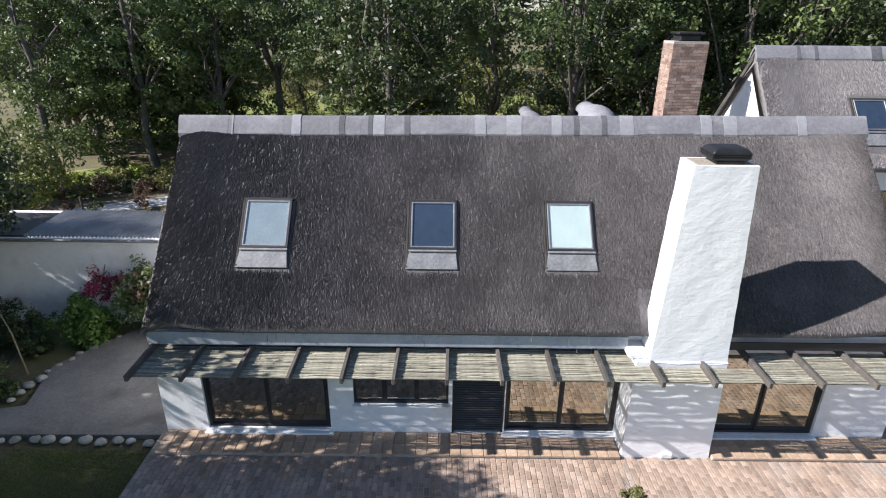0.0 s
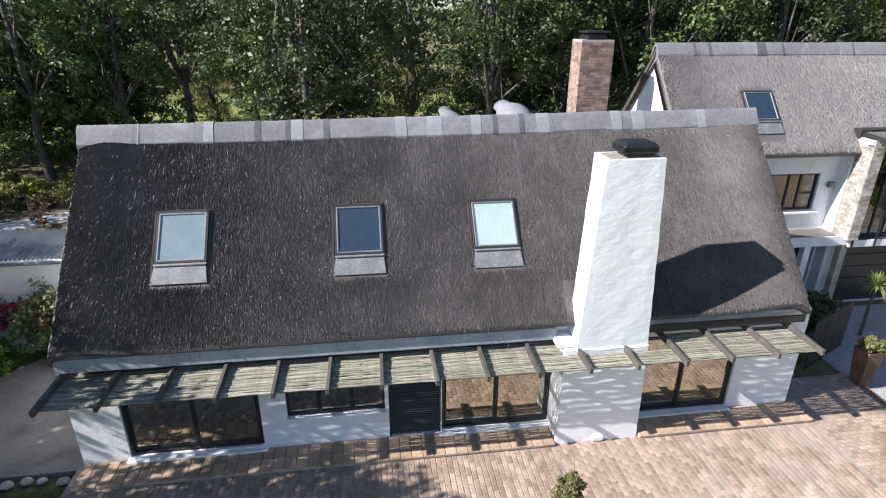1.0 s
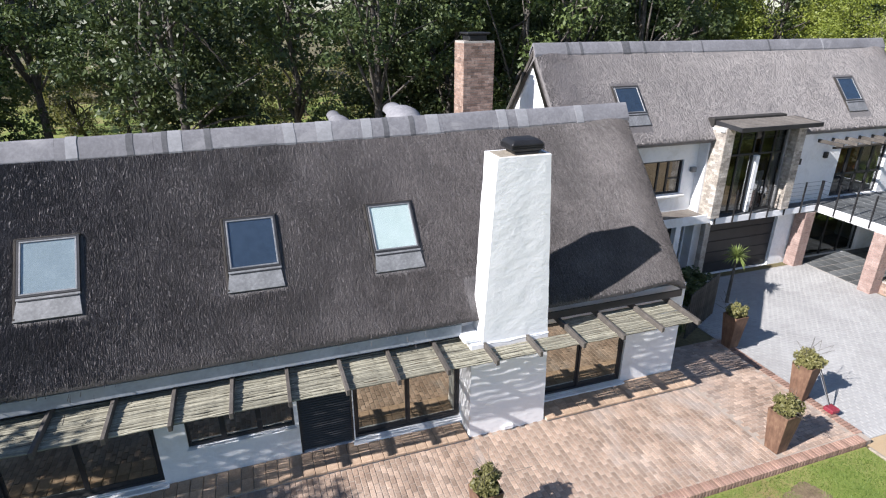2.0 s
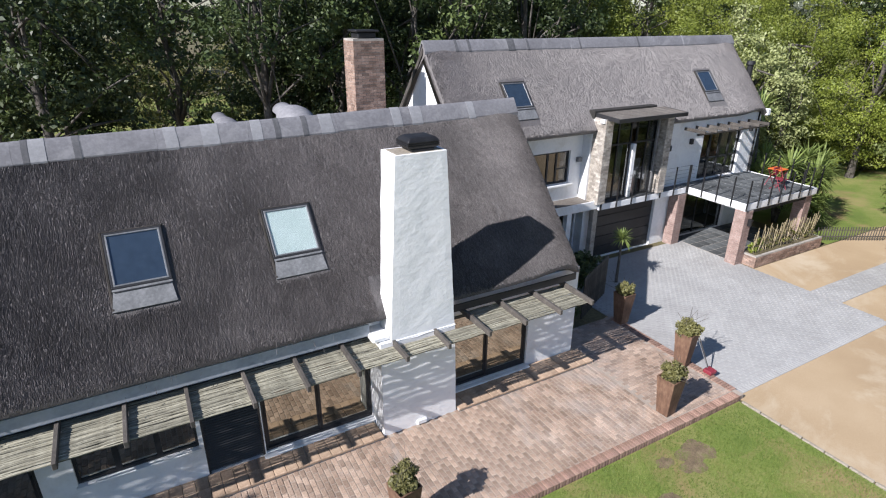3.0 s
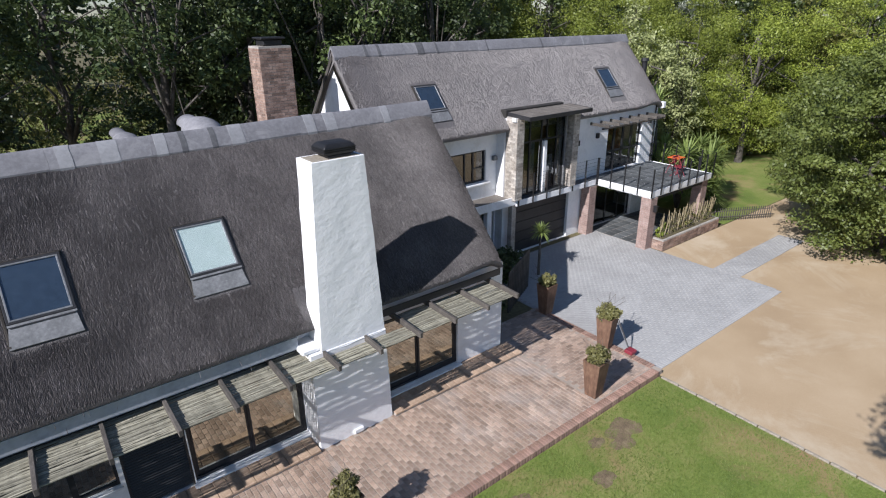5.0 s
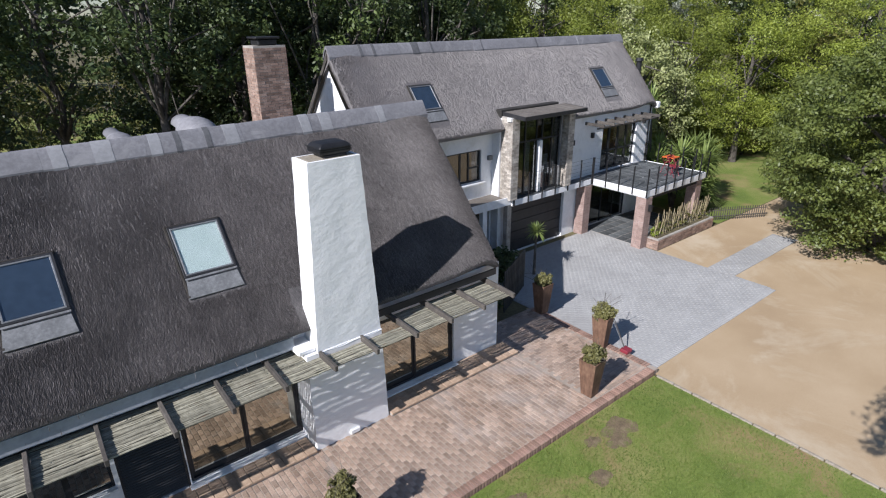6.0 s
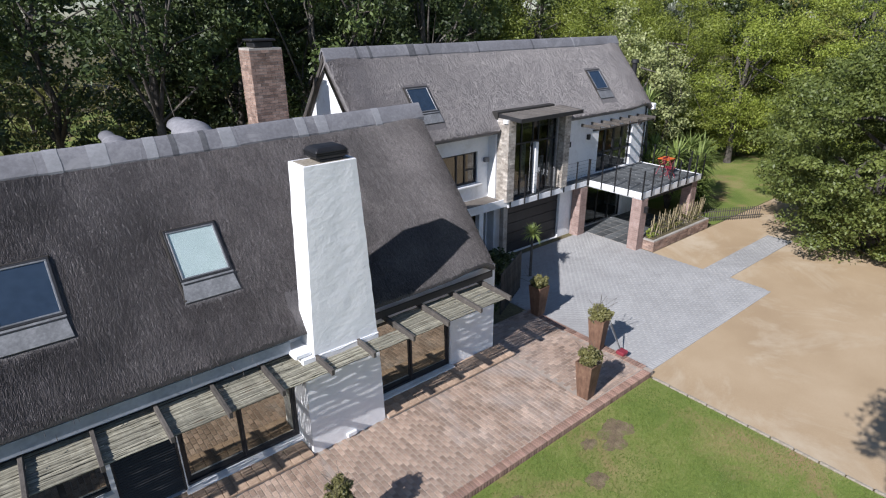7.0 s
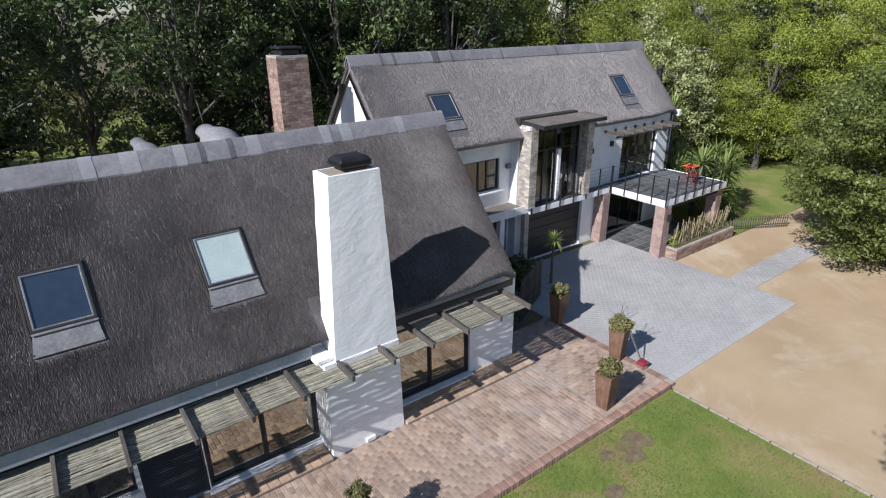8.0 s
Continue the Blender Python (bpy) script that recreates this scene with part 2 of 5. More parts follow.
RED = surface("red_paint", (0.16, 0.02, 0.03), (0.24, 0.03, 0.045), (0.32, 0.05, 0.07), 0.5, 20, 2, bump=0.1)
FACE_PALE = surface("pale_brick", (0.24, 0.205, 0.17), (0.40, 0.36, 0.31), (0.56, 0.52, 0.47), 0.9, 30, 3, bump=0.4, depth=0.004, island=0.3)
PINK_BRICK = surface("pink_brick", (0.23, 0.155, 0.132), (0.32, 0.225, 0.195), (0.41, 0.31, 0.275), 0.9, 30, 3, bump=0.4, depth=0.004, island=0.12)
SLATE_ONE = surface("slate_tile_single", (0.065, 0.07, 0.073), (0.105, 0.112, 0.114), (0.16, 0.166, 0.168), 0.75, 20, 1.5, bump=0.25, depth=0.004, vary=0.3)
STICK = surface("dry_stick", (0.20, 0.16, 0.09), (0.30, 0.25, 0.15), (0.40, 0.35, 0.22), 0.9, 20, 3, bump=0.2, vary=0.3)
LEAF_OAK = leaf_material("oak_leaf", (0.024, 0.038, 0.013), (0.058, 0.085, 0.026), (0.13, 0.165, 0.054), 0.5)
LEAF_MID = leaf_material("mid_leaf", (0.042, 0.066, 0.019), (0.09, 0.13, 0.037), (0.175, 0.22, 0.068))
LEAF_LAYER = leaf_material("layered_leaf", (0.048, 0.068, 0.014), (0.112, 0.140, 0.030), (0.205, 0.235, 0.058))
LEAF_BRIGHT2 = leaf_material("olive_leaf", (0.075, 0.10, 0.02), (0.15, 0.18, 0.04), (0.27, 0.29, 0.085))
LEAF_BOX = leaf_material("box_leaf", (0.11, 0.105, 0.035), (0.22, 0.21, 0.075), (0.34, 0.315, 0.13))
LEAF_BRIGHT = leaf_material("bright_leaf", (0.05, 0.10, 0.015), (0.10, 0.19, 0.025), (0.18, 0.28, 0.05))
LEAF_DRYRED = leaf_material("dry_red_leaf", (0.06, 0.035, 0.02), (0.12, 0.07, 0.04), (0.20, 0.13, 0.07))
LEAF_LIGHT = leaf_material("young_leaf", (0.10, 0.135, 0.018), (0.21, 0.255, 0.034), (0.34, 0.37, 0.08))
LEAF_YELLOW = leaf_material("dry_leaf", (0.09, 0.10, 0.02), (0.17, 0.17, 0.04), (0.27, 0.25, 0.08))
LEAF_PALE = leaf_material("pale_leaf", (0.20, 0.23, 0.08), (0.32, 0.35, 0.14), (0.45, 0.47, 0.22))
LEAF_GREY = leaf_material("grey_leaf", (0.09, 0.11, 0.075), (0.16, 0.18, 0.13), (0.25, 0.27, 0.20))
LEAF_PALM = leaf_material("palm_leaf", (0.11, 0.15, 0.035), (0.20, 0.26, 0.07), (0.33, 0.38, 0.13))
LEAF_RED = leaf_material("bract_pink", (0.25, 0.02, 0.05), (0.42, 0.03, 0.10), (0.55, 0.06, 0.16))
GRASS = leaf_material("grass_blade", (0.075, 0.125, 0.02), (0.138, 0.20, 0.034), (0.255, 0.265, 0.08), 0.6)

WORN = surface("worn_earth", (0.10, 0.075, 0.045), (0.17, 0.125, 0.075), (0.25, 0.195, 0.115), 0.95, 30, 4, bump=0.6, depth=0.02, blotch=0.5, stain=(0.13, 0.16, 0.035), stain_size=3.0)
KERB = surface("sandy_kerb_stone", (0.21, 0.18, 0.135), (0.30, 0.262, 0.205), (0.40, 0.36, 0.295), 0.95, 18, 2.0, bump=0.4, depth=0.01, blotch=0.4, stain=(0.22, 0.20, 0.15), stain_size=1.5)

# White paint darkened to blue-grey: the eave's shade is in the colour, stains besides.
FASCIA = surface("shaded_white_paint", (0.27, 0.295, 0.33), (0.34, 0.37, 0.41), (0.41, 0.44, 0.48), 0.7, 12, 1.5, bump=0.15, stain=(0.34, 0.36, 0.38), stain_size=1.2)

# ---------------------------------------------------------------- mesh helpers


def box(bm, x0, y0, z0, x1, y1, z1):
    vs = [bm.verts.new((x, y, z)) for x in (x0, x1) for y in (y0, y1) for z in (z0, z1)]
    for i in ((0, 1, 3, 2), (4, 6, 7, 5), (0, 4, 5, 1), (2, 3, 7, 6), (0, 2, 6, 4), (1, 5, 7, 3)):
        bm.faces.new([vs[k] for k in i])
    return vs


def bevelled(bm, width=0.012, segments=1):
    bmesh.ops.bevel(bm, geom=bm.edges[:], offset=width, segments=segments, affect="EDGES", profile=0.6)
    return bm


def boxed(x0, y0, z0, x1, y1, z1, bevel=0.0):
    bm = bmesh.new()
    box(bm, min(x0, x1), min(y0, y1), min(z0, z1), max(x0, x1), max(y0, y1), max(z0, z1))
    return bevelled(bm, bevel) if bevel else bm


def tube(bm, a, b, ra, rb=None, sides=8, caps=True):
    a, b, rb = Vector(a), Vector(b), ra if rb is None else rb
    q = (b - a).to_track_quat("Z", "Y")
    ring = [[bm.verts.new(p + q @ Vector((r * math.cos(k * math.tau / sides), r * math.sin(k * math.tau / sides), 0))) for k in range(sides)]
            for p, r in ((a, ra), (b, rb))]
    for k in range(sides):
        bm.faces.new((ring[0][k], ring[0][(k + 1) % sides], ring[1][(k + 1) % sides], ring[1][k]))
    if caps:
        bm.faces.new(ring[0][::-1])
        bm.faces.new(ring[1])


def prism(bm, profile, x0, x1):
    """Extrude a closed profile of (y, z) along x."""
    a = [bm.verts.new((x0, y, z)) for y, z in profile]
    b = [bm.verts.new((x1, y, z)) for y, z in profile]
    n = len(profile)
    for k in range(n):
        bm.faces.new((a[k], a[(k + 1) % n], b[(k + 1) % n], b[k]))
    bm.faces.new(a[::-1])
    bm.faces.new(b)
    return bm


def data_of(name, bm, material, smooth=False):
    bmesh.ops.recalc_face_normals(bm, faces=bm.faces[:])
    me = bpy.data.meshes.new(name)
    bm.to_mesh(me)
    bm.free()
    me.materials.append(material)
    if smooth:
        for p in me.polygons:
            p.use_smooth = True
    return me


def part(name, bm, material, parent=None, label="", smooth=False):
    ob = new(name, data_of(name, bm, material, smooth))
    ob.parent = parent
    return tagged(ob, label) if label else ob


def thing(name, at, label, category, group="", kind=""):
    """An Empty at the base of a thing; its parts are built round that base."""
    ob = new(name)
    ob.location = at
    ob.empty_display_size = 0.1
    return tagged(ob, label, category, group, kind)


def solid(name, bm, material, label, category="", group="", kind="structure", smooth=False):
    return tagged(part(name, bm, material, None, "", smooth), label, category, group, kind)

# ---------------------------------------------------------------- plan
X0, X1 = -9.73, 5.57          # verges of the thatched house
EAVE_Y, EAVE_Z = -0.84, 2.787
RIDGE_Y, RIDGE_Z = 2.42, 6.42
WALL_Y = -0.50
BACK_Y = 2 * RIDGE_Y - WALL_Y
DRIVE_Z = -0.15
A0, A1 = 4.95, 20.24          # verges of the two-storey house
A_EAVE_Y, A_EAVE_Z = 4.08, 4.93
A_RIDGE_Y, A_RIDGE_Z = 6.51, 7.73
A_WALL_Y = 4.3
DECK_Z = 2.30


def ridge_sag(x):
    """The long ridge drops a little towards the garden gable."""
    return -0.13 * (X1 - x) / (X1 - X0) if x < X1 + 0.1 else 0.0


def verge_roll(d):
    """The thatch swells up towards its verge and rolls over the edge; d is the distance from the verge."""
    edge = np.clip(1 - d / 0.5, 0, 1)
    return 0.10 * np.exp(-((d - 0.55) / 0.62) ** 2) - 0.15 * edge ** 2


# ---------------------------------------------------------------- ground


def flat(name, x0, y0, x1, y1, z, material, label, category):
    bm = bmesh.new()
    vs = [bm.verts.new(c) for c in ((x0, y0, z), (x1, y0, z), (x1, y1, z), (x0, y1, z))]
    bm.faces.new(vs)
    return solid(name, bm, material, label, category)


flat("ground", -600, -600, 600, 600, DRIVE_Z, EARTH, "leaf-littered earth and rough grass under the trees", "ground")
flat("lawn", -30, -24, 8.18, -4.06, DRIVE_Z + 0.03, GRASS_BASE, "mown green lawn with brown worn patches", "lawn")
flat("sand_drive", 8.3, -30, 30, 0.66, DRIVE_Z + 0.012, SAND, "raked tan gravel sand driveway", "driveway")
flat("garden_lawn", 20.9, 0.7, 48, 22, DRIVE_Z + 0.02, GRASS_BASE, "green back lawn beyond the fence", "lawn")
def strip(name, ax, ay, bx, by, width, z, material, label, category):
    """A flat band of ground from a to b, its near edge on that line."""
    d = Vector((bx - ax, by - ay, 0)).normalized()
    n = Vector((-d.y, d.x, 0)) * width
    bm = bmesh.new()
    bm.faces.new([bm.verts.new(c) for c in ((ax, ay, z), (bx, by, z), (bx + n.x, by + n.y, z), (ax + n.x, ay + n.y, z))])
    return solid(name, bm, material, label, category)


strip("pale_track", -36.0, 4.85, -8.0, 21.25, 1.55, DRIVE_Z + 0.012, TRACK, "pale concrete garden track", "path")
strip("soil_bank", -36.0, 6.72, -8.0, 23.1, 2.1, DRIVE_Z + 0.016, WORN, "bare brown soil bank beside the track", "soil")
strip("grass_verge", -38.0, 7.9, -8.0, 25.5, 6.0, DRIVE_Z + 0.014, GRASS_BASE, "rough sunlit grass strip behind the track", "grass")
flat("far_glade", -30, 32, 12, 60, DRIVE_Z + 0.014, GRASS_BASE, "sunlit grassy glade between the trees", "grass")
flat("garden_bed", -24, -0.6, -13.9, 4.3, DRIVE_Z + 0.02, EARTH, "dark mulched garden bed", "garden bed")

# ---------------------------------------------------------------- thatched house


def thatch_profile(ey, ez, ry, rz, thick=0.28):
    """Closed (y, z) outline of a thatched gable roof with a slight belly and a thick blunt eave."""
    outer = [(ey + (ry - ey) * k / 14, ez + (rz - ez) * k / 14 + 0.05 * math.sin(math.pi * k / 14)) for k in range(15)]
    back = [(2 * ry - y, z) for y, z in outer[-2::-1]]
    inner = [(2 * ry - ey - 0.2, ez - thick * 0.45), (2 * ry - ey - 0.5, ez + 0.05), (ry, rz - thick * 1.45), (ey + 0.5, ez + 0.05), (ey + 0.2, ez - thick * 0.45)]
    return outer + back + inner


def thatch_roof(parent, x0, x1, ey, ez, ry, rz, material, sag=None):
    bm = bmesh.new()
    prof = thatch_profile(ey, ez, ry, rz)
    n, steps = len(prof), 190
    rings = []
    for i in range(steps + 1):
        u = i / steps
        x = x0 + (x1 - x0) * u
        d = min(u, 1 - u) * (x1 - x0)
        edge = max(0.0, 1 - d / 0.5)
        roll, drop = float(verge_roll(d)), sag(x) if sag else 0.0
        ring = []
        for k, (y, z) in enumerate(prof):
            wob = 0.002 * noise.noise(Vector((x * 2, y * 2, z * 2))) - 0.004
            h = (z - ez) / (rz - ez)
            fade = min(1.0, max(0.0, (1 - h) / 0.16))
            shift = 0.05 * noise.noise(Vector((x0, y * 3, z * 3))) * edge
            ring.append(bm.verts.new((x + shift, y, z + wob + roll * fade + drop * h)))
        rings.append(ring)
    for a, b in zip(rings, rings[1:]):
        for k in range(n):
            bm.faces.new((a[k], a[(k + 1) % n], b[(k + 1) % n], b[k]))
    bm.faces.new(rings[0][::-1])
    bm.faces.new(rings[-1])
    return part("thatch", bm, material, parent, "grey-brown weathered reed thatch", True)


def reed_bundles(parent, x0, x1, ey, ez, ry, rz, count, seed, clear=(), material=None, sag=0.0, ragged=(), relief=1.0):
    """Small ridged bundles of reed that lie down the slope, overlap, and splay outwards at the verges."""
    rng = np.random.default_rng(seed)
    u, x = rng.uniform(0.022, 0.985, count), rng.uniform(x0 + 0.03, x1 - 0.03, count)
    coarse = np.zeros(count)
    if ragged:
        m = int(count * 0.022)
        pick = rng.integers(0, len(ragged), m)
        lo = np.array(ragged)[pick]
        x = np.concatenate([x, (lo[:, 0] + lo[:, 1]) / 2 + (lo[:, 1] - lo[:, 0]) * rng.normal(0, 0.38, m)])
        u = np.concatenate([u, lo[:, 3] - (lo[:, 3] - lo[:, 2]) * np.abs(rng.normal(0, 0.6, m))])
        coarse = np.concatenate([coarse, np.ones(m)])
    for xa, xb, ua, ub in clear:
        keep = ~((x > xa) & (x < xb) & (u > ua) & (u < ub))
        u, x, coarse = u[keep], x[keep], coarse[keep]
    count = len(x)
    length = (rng.uniform(0.05, 0.17, (count, 1))) * (1 + 0.5 * coarse[:, None])
    wide = rng.uniform(0.003, 0.010, (count, 1))
    high = relief * rng.uniform(0.002, 0.0105, (count, 1)) * (1 + 0.5 * coarse[:, None])
    y, z = ey + (ry - ey) * u, ez + (rz - ez) * u + 0.05 * np.sin(np.pi * np.clip(u, 0, 1))
    d = np.minimum(x - x0, x1 - x)
    base = np.stack([x, y, z + verge_roll(d) * np.clip((1 - u) / 0.16, 0, 1) + sag * (x1 - x) / (x1 - x0) * u], 1)
    run = math.hypot(ey - ry, ez - rz)
    down = np.array([0, ey - ry, ez - rz]) / run
    out = np.array([0, -(rz - ez), ry - ey]) / run
    lean = np.where(x - x0 < x1 - x, -1.0, 1.0) * 0.75 * np.exp(-d / 0.9) + rng.normal(0, 0.10, count)
    along = down + np.stack([lean, 0 * lean, 0 * lean], 1)
    along /= np.linalg.norm(along, axis=1, keepdims=True)
    side = np.cross(along, out)
    side /= np.linalg.norm(side, axis=1, keepdims=True)
    top = base - along * length * 0.5 - out * 0.004
    low = base + along * length * 0.5
    crest = low - along * length * rng.uniform(0.03, 0.2, (count, 1)) + out * high
    sink = out * 0.006
    verts = np.stack([top, low - side * wide - sink, low + side * wide - sink, crest], 1).reshape(-1, 3)
    i = np.arange(count)[:, None] * 4
    faces = np.concatenate([i + [0, 1, 3], i + [0, 3, 2]], 0)
    me = bpy.data.meshes.new("reed_layer")
    me.from_pydata(verts.tolist(), [], faces.tolist())
    me.materials.append(material or THATCH_REED)
    ob = new("reed_layer", me)
    ob.parent = parent
    return tagged(ob, "overlapping reed ends of the thatch", kind="stuff")


def ridge_caps(parent, x0, x1, ry, rz, width, count, seed, slope=1.1, sag=None, bands=()):
    """Cement capping cast in lengths, with paler and darker patched bands across it."""
    rnd = random.Random(seed)
    cuts = sorted([x0 - 0.03, x1 + 0.03] + [x0 + (x1 - x0) * (k + rnd.uniform(-0.42, 0.42)) / count for k in range(1, count)])

    def cap(name, a, b, material, label, lift, wide):
        bm = bmesh.new()
        pts = []
        for k in range(15):
            u = -1 + k / 7
            pts.append((ry + wide * u, rz + 0.13 + lift - (0.09 + slope * wide) * abs(u) ** 1.3))
        pts += [(y, z - 0.09) for y, z in reversed(pts)]
        prism(bm, pts, a, b)
        for v in bm.verts:
            v.co.z += (sag(v.co.x) if sag else 0) + 0.018 * noise.noise(Vector((v.co.x * 0.8, 0, seed)))
            v.co.x += 0.02 * noise.noise(Vector((v.co.x, v.co.y * 6, seed * 1.7)))
        part(name, bm, material, parent, label)

    for a, b in zip(cuts, cuts[1:]):
        cap("ridge_cap", a, b - 0.003, CAP, "grey cement ridge capping", rnd.uniform(0, 0.008), width + rnd.uniform(-0.008, 0.008))
    for x, w, pale in bands:
        cap("cap_joint", x - w / 2, x + w / 2, CAP_LIGHT if pale else CAP_DARK, "patched cement joint across the ridge", 0.013, width + 0.012)


def wall_with_openings(bm, x0, x1, z0, z1, y0, y1, holes):
    """Front wall along x with rectangular holes (xa, xb, za, zb) left open."""
    xs = sorted({x0, x1, *(h[0] for h in holes), *(h[1] for h in holes)})
    for a, b in zip(xs, xs[1:]):
        spans = sorted((h[2], h[3]) for h in holes if h[0] <= a + 1e-6 and h[1] >= b - 1e-6)
        low = z0
        for za, zb in spans + [(z1, z1)]:
            if za > low + 1e-4:
                box(bm, a, y0, low, b, y1, za)
            low = max(low, zb)
    bmesh.ops.remove_doubles(bm, verts=bm.verts[:], dist=1e-4)
    return bm


def handle(parent, x, y, z, h=0.28, out=0.06, w=0.1):
    bm = bmesh.new()
    tube(bm, (x, y, z), (x, y - out, z), 0.011, sides=6)
    tube(bm, (x, y, z + h), (x, y - out, z + h), 0.011, sides=6)
    tube(bm, (x, y - out, z - 0.01), (x, y - out, z + h + 0.01), 0.012, sides=6)
    part("handle", bm, STEEL, parent, "black steel pull handle")


def sliding_door(name, x0, x1, z0, z1, y, label, splits=1, grip=None):
    door = thing(name, (x0, y, z0), label, "door", kind="structure")
    w, h, t = x1 - x0, z1 - z0, 0.06
    for a, b in (((0, 0), (w, t)), ((0, h - t), (w, h)), ((0, t), (t, h - t)), ((w - t, t), (w, h - t))):
        part("frame", boxed(a[0], -0.02, a[1], b[0], 0.09, b[1], 0.006), FRAME, door)
    n = splits + 1
    pw = (w - 2 * t) / n
    for k in range(n):
        a, b, yy = t + k * pw, t + (k + 1) * pw, 0.015 if k % 2 else 0.045
        leaf = part("leaf", boxed(a, yy - 0.015, t, a + 0.05, yy + 0.02, h - t), FRAME, door, "dark framed sliding leaf")
        part("stile", boxed(b - 0.05, yy - 0.015, t, b, yy + 0.02, h - t), FRAME, leaf)
        part("rail", boxed(a + 0.05, yy - 0.015, t, b - 0.05, yy + 0.02, t + 0.09), FRAME, leaf)
        part("rail", boxed(a + 0.05, yy - 0.015, h - t - 0.06, b - 0.05, yy + 0.02, h - t), FRAME, leaf)
        part("pane", boxed(a + 0.05, yy, t + 0.09, b - 0.05, yy + 0.006, h - t - 0.06), GLASS, leaf, "reflective coated glass").visible_shadow = False
    if grip is not None:
        handle(door, grip, 0.0, 0.85)
    return door


house = thing("thatched_house", (0, 0, 0), "long white plastered house under a dark thatched roof", "house")
thatch_roof(house, X0, X1, EAVE_Y, EAVE_Z, RIDGE_Y, RIDGE_Z, THATCH, ridge_sag)
LIGHTS_X = (-7.99, -4.52, -1.67)
reed_bundles(house, X0, X1, EAVE_Y, EAVE_Z, RIDGE_Y, RIDGE_Z, 240000, 5, [(x - 0.06, x + 1.04, 0.25, 0.585) for x in LIGHTS_X] + [(0.1, 1.8, 0.0, 0.2)], None, -0.13,
             [(x - 0.2, x + 1.15, 0.10, 0.25) for x in LIGHTS_X])
ridge_caps(house, X0, X1, RIDGE_Y, RIDGE_Z, 0.25, 11, 4, sag=ridge_sag, bands=(
    (-8.55, 0.03, 1), (-7.12, 0.2, 1), (-6.1, 0.13, 0), (-5.47, 0.1, 0), (-5.28, 0.26, 1), (-4.65, 0.12, 0), (-3.01, 0.24, 1), (-2.26, 0.34, 1), (-1.31, 0.22, 1),
    (-0.87, 0.12, 0), (-0.25, 0.12, 0), (0.26, 0.3, 1), (2.02, 0.24, 1), (2.55, 0.3, 1), (4.15, 0.2, 1)))
WL, WR = -9.82, 5.86
DOORS = ((-8.90, -6.22, 0.14, 2.12), (-5.69, -3.66, 0.81, 2.12), (-3.58, -2.46, 0.06, 2.12), (-2.44, -0.03, 0.12, 2.12), (1.84, 4.30, 0.12, 2.12))
part("wall", wall_with_openings(bmesh.new(), WL, WR, -0.15, 2.62, WALL_Y, WALL_Y + 0.28, DOORS), PLASTER, house, "white plastered front wall")
bm = prism(bmesh.new(), [(WALL_Y + 0.28, -0.15), (BACK_Y, -0.15), (BACK_Y, 2.5), (RIDGE_Y, RIDGE_Z - 0.5), (WALL_Y + 0.28, 2.75)], X1 - 0.35, X1 - 0.07)
part("wall", bm, PLASTER, house, "white plastered gable wall")
bm = prism(bmesh.new(), [(WALL_Y + 0.28, -0.15), (BACK_Y, -0.15), (BACK_Y, 2.5), (RIDGE_Y, RIDGE_Z - 0.5), (WALL_Y + 0.28, 2.75)], X0 + 0.07, X0 + 0.35)
part("wall", bm, PLASTER, house, "white plastered gable wall")
part("wall", boxed(X0 + 0.35, BACK_Y - 0.28, -0.15, X1 - 0.35, BACK_Y, 2.6), PLASTER, house, "white plastered back wall")
part("floor", boxed(X0 + 0.35, WALL_Y + 0.28, -0.1, X1 - 0.35, BACK_Y - 0.28, 0.1), CONCRETE, house, "dim indoor floor")
# Ceiling and partition are coloured near-black in place of unlit room depth.
part("ceiling", boxed(X0 + 0.35, WALL_Y + 0.28, 2.5, X1 - 0.35, BACK_Y - 0.28, 2.58), DARK, house, "boarded ceiling with the room's darkness in its near-black colour")
part("partition", boxed(X0 + 0.35, 2.6, 0.1, X1 - 0.35, 2.72, 2.5), DARK, house, "inner wall with the room's darkness in its near-black colour")
# This board's blue-grey is painted eave shade over white.
part("gutter_board", boxed(X0 + 0.05, -0.765, 2.44, -0.12, -0.735, 2.715, 0.005), FASCIA, house, "weathered white fascia board, the eave's shade in its blue-grey colour")
part("gutter_board", boxed(1.85, -0.765, 2.44, X1 - 0.05, -0.735, 2.62, 0.005), FRAME, house, "dark fascia board under the eave")
for cx, cz, r in ((-0.15, 6.44, 0.28), (-1.72, 6.38, 0.18)):
    bm = bmesh.new()
    rings = []
    for i in range(9):
        u = i / 8
        yy, rr = 2.55 + 2.0 * u, r * (0.75 + 0.5 * math.sin(math.pi * min(1, u * 1.3)))
        rings.append([bm.verts.new((cx + rr * 1.25 * math.cos(math.pi * k / 10), yy, cz - 0.38 * (1 - u) * 0.3 - 0.12 + rr * math.sin(math.pi * k / 10))) for k in range(11)])
    for a, b in zip(rings, rings[1:]):
        for k in range(10):
            bm.faces.new((a[k], a[k + 1], b[k + 1], b[k]))
    bm.faces.new(rings[0])
    bm.faces.new(rings[-1][::-1])
    part("saddle_cap", bm, CAP, house, "rounded grey cement saddle behind the ridge", True)

